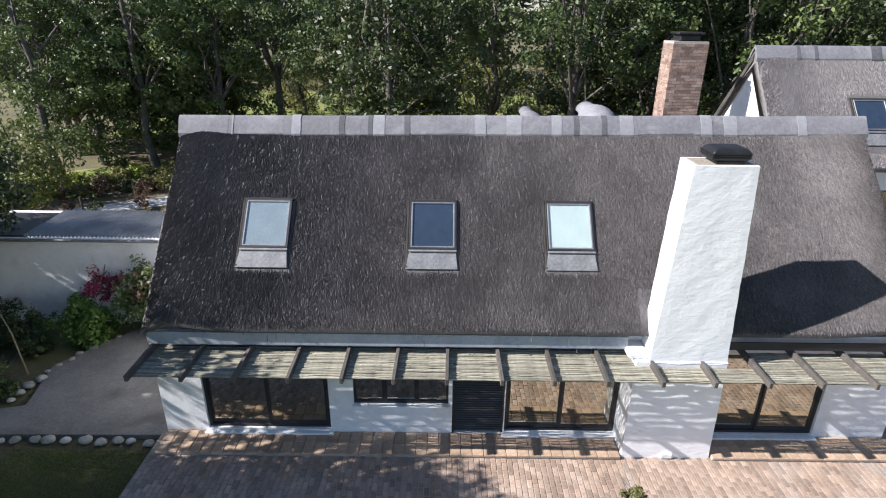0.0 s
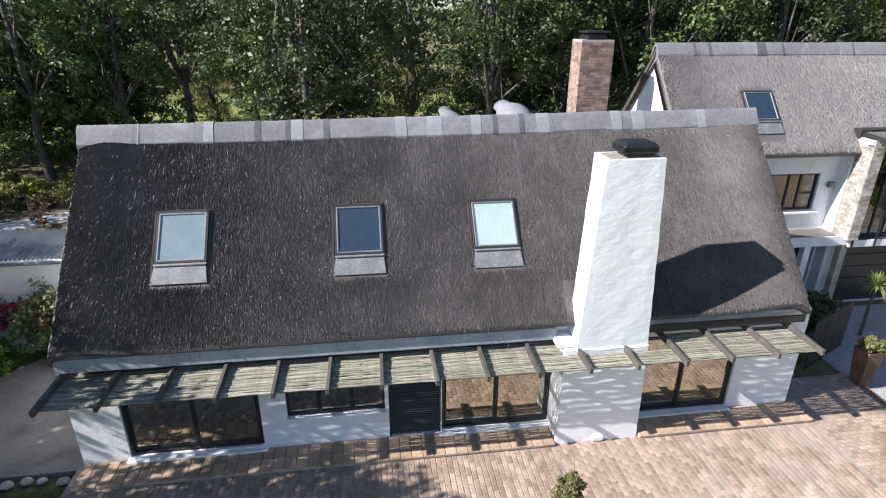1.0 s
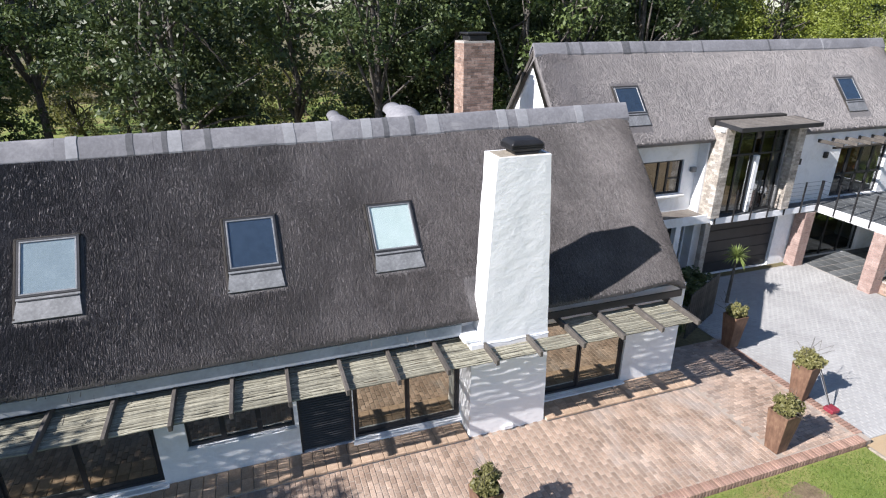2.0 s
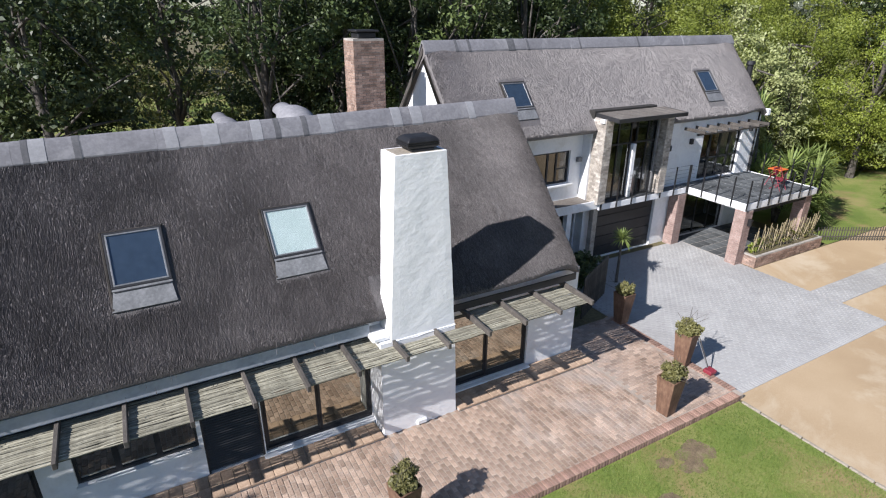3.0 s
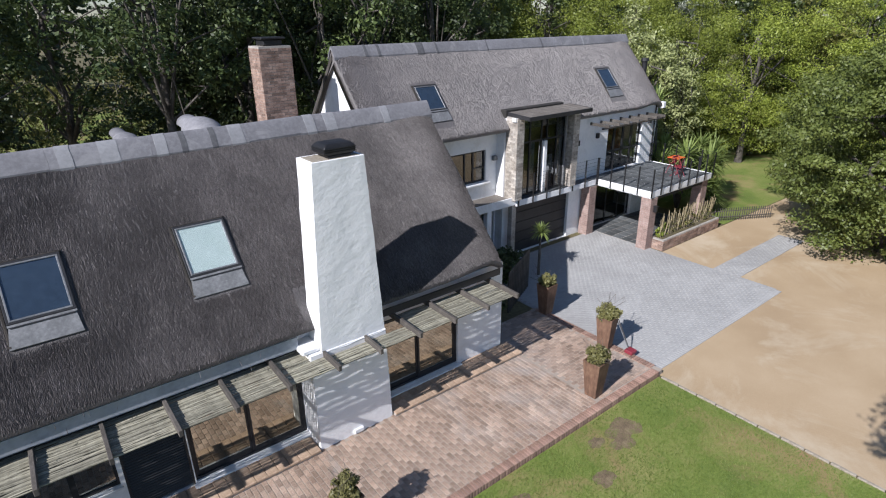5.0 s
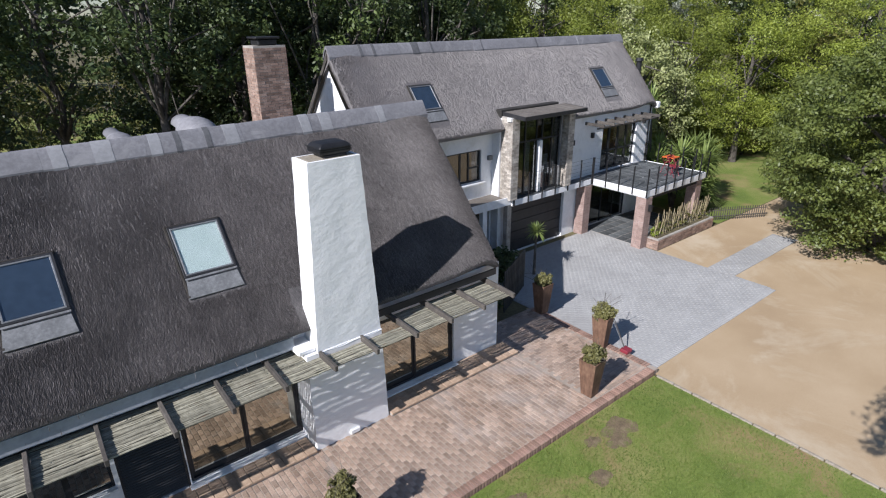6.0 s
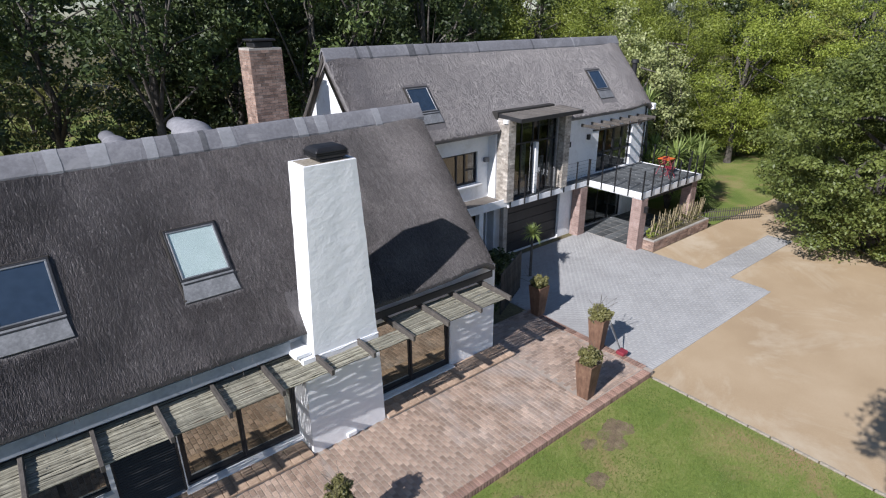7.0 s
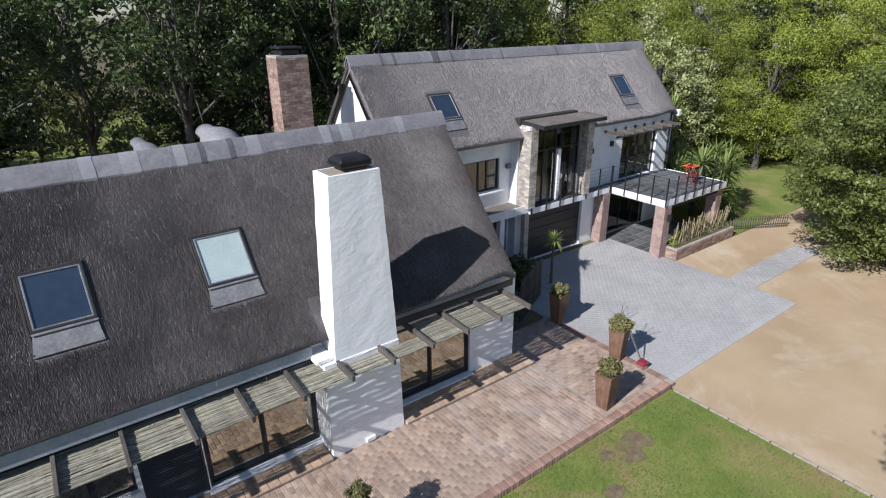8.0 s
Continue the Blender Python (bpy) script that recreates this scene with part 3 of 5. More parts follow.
sliding_door("door_1", *DOORS[0], WALL_Y + 0.08, "charcoal framed sliding glass door reflecting dark trees", 1, 2.60)
win = thing("window_1", (DOORS[1][0], WALL_Y + 0.08, 0.81), "charcoal framed window with one darker side sash", "window", kind="structure")
for a, b in ((0.0, 0.66), (0.66, 1.35), (1.35, 2.03)):
    part("window_frame", boxed(a, -0.02, 0, a + 0.05, 0.06, 1.31), FRAME, win)
    part("window_frame", boxed(b - 0.05, -0.02, 0, b, 0.06, 1.31), FRAME, win)
    part("window_frame", boxed(a + 0.05, -0.02, 0, b - 0.05, 0.06, 0.05), FRAME, win)
    part("pane", boxed(a + 0.05, 0.02, 0.05, b - 0.05, 0.026, 1.31), GLASS, win, "reflective coated glass").visible_shadow = False
part("window_sill", boxed(-0.03, -0.14, -0.05, 2.06, -0.02, -0.004, 0.008), PLASTER, win, "white plastered sill")
shut = thing("door_2", (DOORS[2][0], WALL_Y + 0.06, 0.06), "dark slatted timber shutter door", "door", kind="structure")
bmsl = boxed(0.04, -0.012, 0, 1.08, 0.012, 0.035)
slat_mesh = data_of("slat", bmsl, FRAME)
for k in range(34):
    s = new("slat", slat_mesh)
    s.parent, s.location, s.rotation_euler = shut, (0, 0, 0.04 + k * 0.06), (radians(-28), 0, 0)
for a in (0.0, 1.08):
    part("frame", boxed(a, -0.03, 0, a + 0.04, 0.03, 2.06), FRAME, shut)
# Near-black sheet: the darkness behind the slats is in its colour.
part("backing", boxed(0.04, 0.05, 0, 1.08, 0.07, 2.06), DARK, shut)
sliding_door("door_3", *DOORS[3], WALL_Y + 0.08, "charcoal framed sliding glass door mirroring the brick terrace", 1, 0.08)
sliding_door("door_4", *DOORS[4], WALL_Y + 0.08, "charcoal framed sliding glass door mirroring the brick terrace", 1, 2.40)
for x0, x1 in ((-8.95, -6.15), (-2.5, -0.02), (1.8, 4.36)):
    s = solid("door_sill", boxed(x0, WALL_Y - 0.13, 0.02, x1, WALL_Y - 0.003, 0.115, 0.01), PLASTER, "grey plastered door sill", "sill")

# ---------------------------------------------------------------- tapered chimney


def chimney():
    th = thing("chimney", (0, 0, 0), "tall tapered white roughcast chimney with a dark cowl", "chimney")
    rnd = random.Random(8)

    def shaft(name, low, high, material, levels, label):
        bm = bmesh.new()
        rings = []
        for i in range(levels + 1):
            u = i / levels
            x0, x1, y0, y1 = (a + (b - a) * u for a, b in zip(low[:4], high[:4]))
            z = low[4] + (high[4] - low[4]) * u
            ring = []
            pts = [(x0 + (x1 - x0) * k / 8, y0) for k in range(8)] + [(x1, y0 + (y1 - y0) * k / 8) for k in range(8)]
            pts += [(x1 - (x1 - x0) * k / 8, y1) for k in range(8)] + [(x0, y1 - (y1 - y0) * k / 8) for k in range(8)]
            for k, (x, y) in enumerate(pts):
                cx, cy = (x0 + x1) / 2, (y0 + y1) / 2
                pull = 0.99 if k % 8 == 0 else 1.0
                v = Vector((cx + (x - cx) * pull, cy + (y - cy) * pull, z))
                d = 0.008 * noise.noise(v * 2.2) + 0.005 * noise.noise(v * 6)
                ring.append(bm.verts.new(v + Vector((x - cx, y - cy, 0)).normalized() * d))
            rings.append(ring)
        for a, b in zip(rings, rings[1:]):
            for k in range(32):
                bm.faces.new((a[k], a[(k + 1) % 32], b[(k + 1) % 32], b[k]))
        bm.faces.new(rings[0][::-1])
        bm.faces.new(rings[-1])
        return part(name, bm, material, th, label)

    shaft("base", (-0.03, 1.83, -1.1, -0.49, -0.15), (-0.03, 1.76, -1.1, -0.49, 2.36), ROUGHCAST, 24, "broad white roughcast hearth base")
    shaft("shaft", (0.22, 1.76, -1.08, -0.50, 2.30), (0.43, 1.545, -1.04, -0.40, 6.24), ROUGHCAST, 44, "white roughcast flue stack")
    part("shoulder", boxed(-0.16, -1.02, 2.36, 0.24, -0.45, 2.50, 0.04), ROUGHCAST, th, "small white plaster shoulder")
    bm = bmesh.new()
    lip = [Vector((0.24 + 0.19 * k, -1.09, 2.335 + 0.018 * math.sin(k * 1.7))) for k in range(9)]
    for a, b in zip(lip, lip[1:]):
        tube(bm, a, b, 0.016, sides=6)
    part("lip", bm, ROUGHCAST, th, "uneven plaster lip above the pergola")
    part("backing", boxed(0.36, -0.52, 2.40, 1.62, 0.06, 3.30, 0.03), ROUGHCAST, th, "white plaster behind the stack, sunk in the thatch")
    cowl = part("cowl", boxed(0.83, -0.95, 6.22, 1.31, -0.51, 6.30, 0.01), STEEL, th, "black steel chimney cowl")
    bm = bmesh.new()
    pr = [(0.245, 6.26), (0.30, 6.30), (0.30, 6.42), (0.24, 6.48), (0.13, 6.50)]
    rings = [[bm.verts.new((1.07 + sx * r * 1.1, -0.72 + sy * r * 0.85, z + 0.03)) for sx, sy in ((-1, -1), (1, -1), (1, 1), (-1, 1))] for r, z in pr]
    for a, b in zip(rings, rings[1:]):
        for k in range(4):
            bm.faces.new((a[k], a[(k + 1) % 4], b[(k + 1) % 4], b[k]))
    bm.faces.new(rings[0][::-1])
    bm.faces.new(rings[-1])
    part("hood", bevelled(bm, 0.015), STEEL, cowl, "black louvred hood")
    for z in (6.35, 6.385, 6.42):
        part("louvre", boxed(1.07 - 0.342, -0.985, z, 1.07 + 0.342, -0.455, z + 0.012), STEEL, cowl)
    part("crown", boxed(0.49, -0.985, 6.20, 1.49, -0.455, 6.247, 0.01), KERB, th, "grey-brown mortar crown")
    part("outlet_box", boxed(0.78, -1.16, 0.02, 1.02, -1.10, 0.13, 0.012), PLASTER, th, "small white weatherproof socket box")
    return th


chimney()

# ---------------------------------------------------------------- skylights


def skylight(x, w, y0, z0, y1, z1, blind, label):
    th = thing("skylight", (x, y0 - 0.022, z0 - 0.027), label, "skylight", "roof windows")
    d = Vector((0, y1 - y0, z1 - z0))
    L = d.length
    th.rotation_euler = (math.atan2(d.z, d.y), 0, 0)
    f = 0.04
    for a in ((0, 0, w, f), (0, L - f, w, L), (0, f, f, L - f), (w - f, f, w, L - f)):
        part("frame", boxed(a[0], a[1], -0.12, a[2], a[3], 0.015, 0.005), FRAME, th, "charcoal metal frame")
    for a in ((f, f, w - f, f + 0.03), (f, L - f - 0.03, w - f, L - f), (f, f + 0.03, f + 0.03, L - f - 0.03), (w - f - 0.03, f + 0.03, w - f, L - f - 0.03)):
        part("sash", boxed(a[0], a[1], -0.02, a[2], a[3], 0.018, 0.004), SASH, th, "pale grey metal sash")
    part("pane", boxed(f + 0.03, f + 0.03, 0.006, w - f - 0.03, L - f - 0.03, 0.011), GLASS_SKY, th, "sky-reflecting glass")
    part("blind", boxed(f + 0.03, f + 0.03, -0.06, w - f - 0.03, L - f - 0.03, -0.008), blind, th)
    bm = bmesh.new()
    top = [(0.02, -0.01, 0.008), (w - 0.02, -0.01, 0.008)]
    low = [(-0.05, -0.42, -0.004), (w + 0.02, -0.42, -0.004)]
    vs = [bm.verts.new(c) for c in (top[0], low[0], low[1], top[1])]
    bot = [bm.verts.new((v.co.x, v.co.y, v.co.z - 0.09)) for v in vs]
    bm.faces.new(vs)
    bm.faces.new(bot[::-1])
    for k in range(4):
        bm.faces.new((vs[k], bot[k], bot[(k + 1) % 4], vs[(k + 1) % 4]))
    part("apron", bm, LEAD, th, "grey lead apron flashing")
    part("brace_bar", boxed(0.03, -0.075, 0.008, w - 0.03, -0.052, 0.024, 0.003), FRAME, th)
    part("apron_lip", boxed(0.0, -0.05, 0.006, w, -0.012, 0.02), LEAD, th)
    # Added dark strips paint the shadow of the thatch at left and top.
    part("edge_shadow_strip", boxed(-0.05, -0.40, -0.1, -0.004, L + 0.03, -0.002, 0.008), EDGE_SHADOW, th, "dark strip with the thatch edge's shadow in its colour")
    part("edge_shadow_strip", boxed(-0.003, L + 0.004, -0.1, w + 0.02, L + 0.035, -0.002, 0.008), EDGE_SHADOW, th)
    return th


SASH = surface("sash_metal", (0.16, 0.165, 0.17), (0.22, 0.225, 0.23), (0.30, 0.305, 0.31), 0.45, 20, 2, bump=0.05, metallic=0.4)
GLASS_SKY = glass_material("skylight_glass", (0.93, 0.96, 0.96), 0.07)
BLIND_WHITE = surface("white_blind", (0.58, 0.63, 0.59), (0.65, 0.69, 0.655), (0.71, 0.74, 0.71), 0.9, 20, 2, bump=0.05)
BLIND_GREY = surface("grey_blind", (0.26, 0.29, 0.31), (0.31, 0.34, 0.36), (0.36, 0.39, 0.41), 0.9, 20, 2, bump=0.05)
# Sheet behind bare panes: unlit room and blue sky reflection put into its colour.
UNLIT_BLUE = surface("unlit_room_sky_tint", (0.02, 0.032, 0.055), (0.03, 0.046, 0.075), (0.045, 0.062, 0.095), 0.9, 6, 1, bump=0.05)
for x, b, lab in ((LIGHTS_X[0], BLIND_GREY, "roof window with a grey blind drawn behind the glass"), (LIGHTS_X[1], UNLIT_BLUE, "roof window with dark unscreened glass"),
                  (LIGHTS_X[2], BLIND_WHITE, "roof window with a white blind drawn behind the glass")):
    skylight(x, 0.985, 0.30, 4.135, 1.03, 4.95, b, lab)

# ---------------------------------------------------------------- pergola


def pergola():
    th = thing("pergola", (0, 0, 0), "lean-to pergola of dark rafters and weathered split poles", "pergola")
    xs = [-9.63 + 0.99 * k for k in range(16)]
    rnd = random.Random(3)
    raft = data_of("rafter", boxed(-0.035, -1.25, -0.065, 0.035, 0.02, 0.065, 0.008), TIMBER)
    for x in xs:
        r = new("rafter", raft)
        r.parent, r.location = th, (x, -0.5, 2.33)
        r.rotation_euler = (radians(1.5), 0, radians(rnd.uniform(-1, 1)))
    part("wall_plate", boxed(WL, -0.535, 2.18, -0.05, -0.503, 2.26), TIMBER, th, "dark timber wall plate")
    pole = bmesh.new()
    rings = []
    for k in range(8):
        c = Vector(((k / 7 - 0.5) * 1.02, 0.005 * math.sin(k * 2.1), 0.005 * math.sin(k * 1.3)))
        rings.append([pole.verts.new(c + Vector((0, 0.0168 * math.cos(a * math.tau / 5), 0.0168 * math.sin(a * math.tau / 5)))) for a in range(5)])
    for a, b in zip(rings, rings[1:]):
        for k in range(5):
            pole.faces.new((a[k], a[(k + 1) % 5], b[(k + 1) % 5], b[k]))
    pole.faces.new(rings[0][::-1])
    pole.faces.new(rings[-1])
    pm = data_of("pole", pole, POLES_ONE)
    for i, (a, b) in enumerate(zip(xs, xs[1:])):
        for k in range(27):
            y = -0.57 - k * 0.0385
            if -0.1 < (a + b) / 2 < 1.9 and y > -1.13:
                continue
            p = new("pole", pm)
            p.parent = th
            p.location = ((a + b) / 2 + rnd.uniform(-0.02, 0.02), y + rnd.uniform(-0.006, 0.006), 2.245 + rnd.uniform(-0.008, 0.012))
            p.rotation_euler = (rnd.uniform(0, 6.28), radians(rnd.uniform(-0.5, 0.5)), radians(rnd.uniform(-1.1, 1.1)))
    for y in (-0.62, -1.52):
        part("purlin", boxed(xs[0] - 0.05, y - 0.02, 2.195, xs[-1] + 0.05, y + 0.02, 2.225), TIMBER, th, "thin timber batten")
    return th


POLES_ONE = surface("split_pole", (0.17, 0.155, 0.115), (0.28, 0.265, 0.20), (0.42, 0.40, 0.315), 0.85, 20, 3, (0.6, 8, 8), 0.3, 0.004, vary=0.35)
pergola()

# ---------------------------------------------------------------- two-storey house


def brick_block(bm, x0, y0, z0, x1, y1, z1, course=0.083, length=0.23, seed=1, jut=0.006):
    """Bricks laid round the four sides of a pier, with recessed joints."""
    rnd = random.Random(seed)
    rows = int((z1 - z0) / course)
    for r in range(rows):
        za, zb = z0 + r * course + 0.006, z0 + (r + 1) * course - 0.006
        off = (r % 2) * length / 2
        for side in range(4):
            span = (x1 - x0) if side in (0, 2) else (y1 - y0)
            p = -off
            while p < span - 0.01:
                a, b = max(0, p) + 0.005, min(span, p + length) - 0.005
                p += length
                if b - a < 0.03:
                    continue
                j = rnd.uniform(0, jut)
                if side == 0:
                    box(bm, x0 + a, y0 - j, za, x0 + b, y0 + 0.04, zb)
                elif side == 2:
                    box(bm, x0 + a, y1 - 0.04, za, x0 + b, y1 + j, zb)
                elif side == 1:
                    box(bm, x1 - 0.04, y0 + a, za, x1 + j, y0 + b, zb)
                else:
                    box(bm, x0 - j, y0 + a, za, x0 + 0.04, y0 + b, zb)
    return bm


def brick_pier(name, parent, x0, y0, z0, x1, y1, z1, material, seed, label=""):
    core = part(name, boxed(x0 + 0.008, y0 + 0.008, z0, x1 - 0.008, y1 - 0.008, z1), MORTAR, parent, label)
    b = part("bricks", brick_block(bmesh.new(), x0, y0, z0, x1, y1, z1, seed=seed), material, core)
    tagged(b, "coursed bricks of the pier", kind="stuff")
    return core


house2 = thing("two_storey_house", (0, 0, 0), "white two-storey house with grey thatch and a brick framed bay", "house")
ROOM_X = (7.25, 16.81)
thatch_roof(house2, A0, A1, A_EAVE_Y, A_EAVE_Z, A_RIDGE_Y, A_RIDGE_Z, THATCH_PALE)
reed_bundles(house2, A0, A1, A_EAVE_Y, A_EAVE_Z, A_RIDGE_Y, A_RIDGE_Z, 80000, 6, [(x - 0.06, x + 1.0, 0.12, 0.6) for x in ROOM_X] + [(10.55, 14.0, 0.0, 0.16)], REED_PALE, relief=0.45)
ridge_caps(house2, A0, A1, A_RIDGE_Y, A_RIDGE_Z, 0.22, 11, 9, bands=((6.1, 0.1, 0), (6.6, 0.1, 0), (8.3, 0.3, 0), (9.0, 0.08, 0), (11.4, 0.06, 0), (14.4, 0.08, 0), (17.0, 0.06, 1)))
A_BACK = 2 * A_RIDGE_Y - A_WALL_Y
UP_DOOR = (16.6, 19.1, 2.32, 4.22)
UP_WIN = (8.1, 9.93, 3.02, 4.19)
BAY = (10.9, 13.58, 2.32, 5.25)
GARAGE = (10.85, 14.3, -0.14, 1.95)
ENTRY = (6.6, 10.4, -0.14, 2.1)
PATIO = (15.4, 18.9, -0.14, 1.95)
part("wall", wall_with_openings(bmesh.new(), 10.46, A1 - 0.06, -0.15, 5.02, A_WALL_Y, A_WALL_Y + 0.3, (UP_DOOR, BAY, GARAGE, PATIO)), PLASTER, house2, "white plastered front wall")
part("wall", wall_with_openings(bmesh.new(), A0 + 0.3, 10.46, -0.15, 5.3, 4.7, 5.0, (UP_WIN, ENTRY)), PLASTER, house2, "white plastered set-back wall")
part("wall", boxed(10.46, 4.6, -0.15, 10.62, 5.0, 5.0), PLASTER, house2, "white return wall beside the bay")
gable = [(A_WALL_Y + 0.31, -0.15), (A_BACK, -0.15), (A_BACK, 4.9), (A_RIDGE_Y, A_RIDGE_Z - 0.42), (A_WALL_Y + 0.31, 5.02)]
part("wall", prism(bmesh.new(), gable, A0 + 0.07, A0 + 0.35), PLASTER, house2, "bright white gable wall")
part("wall", prism(bmesh.new(), gable, A1 - 0.36, A1 - 0.08), PLASTER, house2, "white gable wall")
part("wall", boxed(A0 + 0.58, A_BACK - 0.3, -0.15, A1 - 0.43, A_BACK, 4.9), PLASTER, house2, "white back wall")
part("floor", boxed(A0 + 0.58, A_WALL_Y + 0.3, 2.0, A1 - 0.43, A_BACK - 0.3, 2.28), CONCRETE, house2, "upper floor slab")
part("ceiling", boxed(A0 + 0.58, A_WALL_Y + 0.3, 4.85, A1 - 0.43, A_BACK - 0.3, 4.95), PLASTER, house2, "white ceiling")
part("partition", boxed(A0 + 0.58, 5.9, -0.15, A1 - 0.43, 6.0, 4.85), WARM, house2, "warm toned inner wall")
bm = bmesh.new()
a, b = Vector((A0 - 0.02, A_RIDGE_Y, A_RIDGE_Z - 0.2)), Vector((A0 - 0.02, 2 * A_RIDGE_Y - A_EAVE_Y, A_EAVE_Z - 0.25))
vs = [bm.verts.new(p + Vector((dx, 0, dz))) for p in (a, b) for dx in (0, 0.05) for dz in (-0.09, 0.09)]
for i in ((0, 1, 3, 2), (4, 6, 7, 5), (0, 4, 5, 1), (2, 3, 7, 6), (0, 2, 6, 4), (1, 5, 7, 3)):
    bm.faces.new([vs[k] for k in i])
part("bargeboard", bm, TIMBER, house2, "dark bargeboard")

# brick framed bay with its flat canopy
brick_pier("pier", house2, 10.52, 3.72, 2.32, 10.88, 4.29, 5.36, FACE_PALE, 21, "pale brick pier of the bay")
brick_pier("pier", house2, 13.60, 3.72, 2.32, 13.95, 4.29, 5.36, FACE_PALE, 22, "pale brick pier of the bay")
part("bay_wall", boxed(10.54, 4.3, 5.03, 13.93, 5.2, 5.34), PLASTER, house2)


def canopy_slab(x0, x1, z0, z1, y0, y1, rise):
    """A thin slab that rises a little towards its back."""
    return prism(bmesh.new(), [(y0, z0), (y1, z0 + rise), (y1, z1 + rise), (y0, z1)], x0, x1)


can = part("canopy", canopy_slab(10.61, 13.93, 5.38, 5.44, 3.22, 4.30, 0.06), LINKROOF, house2, "flat timber canopy over the bay")
part("fascia", boxed(10.58, 3.19, 5.31, 13.96, 3.218, 5.45, 0.005), FRAME, can, "dark canopy fascia")
for x in (10.58, 13.932):
    part("fascia", canopy_slab(x, x + 0.028, 5.31, 5.45, 3.22, 4.30, 0.06), FRAME, can)
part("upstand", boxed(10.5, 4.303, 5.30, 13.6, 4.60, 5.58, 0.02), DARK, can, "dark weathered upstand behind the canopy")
for k in range(9):
    part("roof_batten", canopy_slab(10.75 + k * 0.38, 10.78 + k * 0.38, 5.442, 5.452, 3.24, 4.29, 0.06), LINKROOF, can)
part("lamp_bracket", boxed(10.45, 3.75, 5.22, 10.57, 3.95, 5.36, 0.01), PLASTER, can, "small white bracket under the canopy")
bay = thing("window_2", (10.9, 4.05, 2.32), "tall bay glazing in dark frames with white posts", "window", kind="structure")
for x in (0.0, 0.62, 1.24, 1.55, 2.1, 2.62):
    part("window_frame", boxed(x, 0, 0, x + 0.05, 0.07, 2.98), FRAME, bay)
for z in (0.0, 2.0, 2.92):
    part("window_frame", boxed(0.05, 0.004, z, 2.62, 0.06, z + 0.06), FRAME, bay)
part("post", boxed(1.31, -0.12, 0, 1.48, 0.06, 2.0, 0.015), PLASTER, bay, "white plastered post")
part("post", boxed(2.52, -0.10, 0, 2.61, -0.002, 2.9, 0.015), LEAD, bay, "pale grey side post")
for a, b in ((0.05, 0.62), (0.67, 1.24), (1.60, 2.1), (2.15, 2.62)):
    for za, zb in ((0.06, 2.0), (2.06, 2.92)):
        part("pane", boxed(a, 0.03, za, b, 0.036, zb), GLASS2, bay).visible_shadow = False
for x in (0.95, 2.0):
    bm = bmesh.new()
    fold = [(x + 0.035 * k, 0.32 + 0.03 * (k % 2)) for k in range(9)]
    for a, b in zip(fold, fold[1:]):
        box(bm, a[0], min(a[1], b[1]), 0.02, b[0] + 0.006, min(a[1], b[1]) + 0.03, 1.3 if x > 1.5 else 1.9)
    part("curtain", bm, PLASTER, bay, "white folded curtain")
w3 = thing("window_3", (UP_WIN[0], 4.78, UP_WIN[2]), "charcoal framed upper window with a warm toned room behind", "window", kind="structure")
ww, wh = UP_WIN[1] - UP_WIN[0], UP_WIN[3] - UP_WIN[2]
for x in (0, 0.85, 1.25, ww - 0.06):
    part("window_frame", boxed(x, 0, 0, x + 0.06, 0.07, wh), FRAME, w3)
for z in (0, wh - 0.06):
    part("window_frame", boxed(0.06, -0.004, z, ww - 0.06, 0.066, z + 0.06), FRAME, w3)
part("window_frame", boxed(1.31, 0.002, 0.5, ww - 0.06, 0.06, 0.55), FRAME, w3)
for a, b in ((0.06, 0.85), (0.91, 1.25), (1.31, ww - 0.06)):
    part("pane", boxed(a, 0.03, 0.06, b, 0.036, wh - 0.06), GLASS2, w3).visible_shadow = False
part("window_sill", boxed(-0.1, -0.22, -0.1, ww + 0.12, 0.0, -0.01, 0.02), PLASTER, w3, "white plastered sill")
part("wall_lamp", boxed(10.2, 4.56, 3.75, 10.4, 4.7, 3.92, 0.02), LEAD, house2, "pale grey wall light")
for x, z in ((14.5, 3.75), (15.75, 3.9), (19.5, 4.1)):
    part("wall_lamp", boxed(x, 4.18, z, x + 0.14, 4.3, z + 0.22, 0.015), FRAME, house2, "dark box wall lantern")
d5 = thing("door_5", (UP_DOOR[0], 4.4, UP_DOOR[2]), "dark framed folding glass doors onto the deck", "door", kind="structure")
dw, dh = UP_DOOR[1] - UP_DOOR[0], UP_DOOR[3] - UP_DOOR[2]
for k in range(4):
    a, b = dw * k / 4, dw * (k + 1) / 4
    leaf = part("leaf", boxed(a, 0, 0, a + 0.06, 0.06, dh), FRAME, d5)
    part("stile", boxed(b - 0.06, 0, 0, b, 0.06, dh), FRAME, leaf)
    for z in (0, dh * 0.42, dh - 0.08):
        part("rail", boxed(a + 0.06, 0.004, z, b - 0.06, 0.055, z + 0.07), FRAME, leaf)
    part("pane", boxed(a + 0.06, 0.025, 0.07, b - 0.06, 0.031, dh - 0.08), GLASS2, leaf).visible_shadow = False
# Thin sheet that gives the left door leaves their orange-brown tone.
part("curtain", boxed(0.08, 0.09, 0.8, 1.3, 0.14, dh - 0.1, 0.02), ORANGE_SHEET, d5, "orange-brown sheet behind the door glass")
pg2 = thing("eyebrow_pergola", (15.35, 4.3, 4.55), "short timber rafters over the upper doors", "pergola")
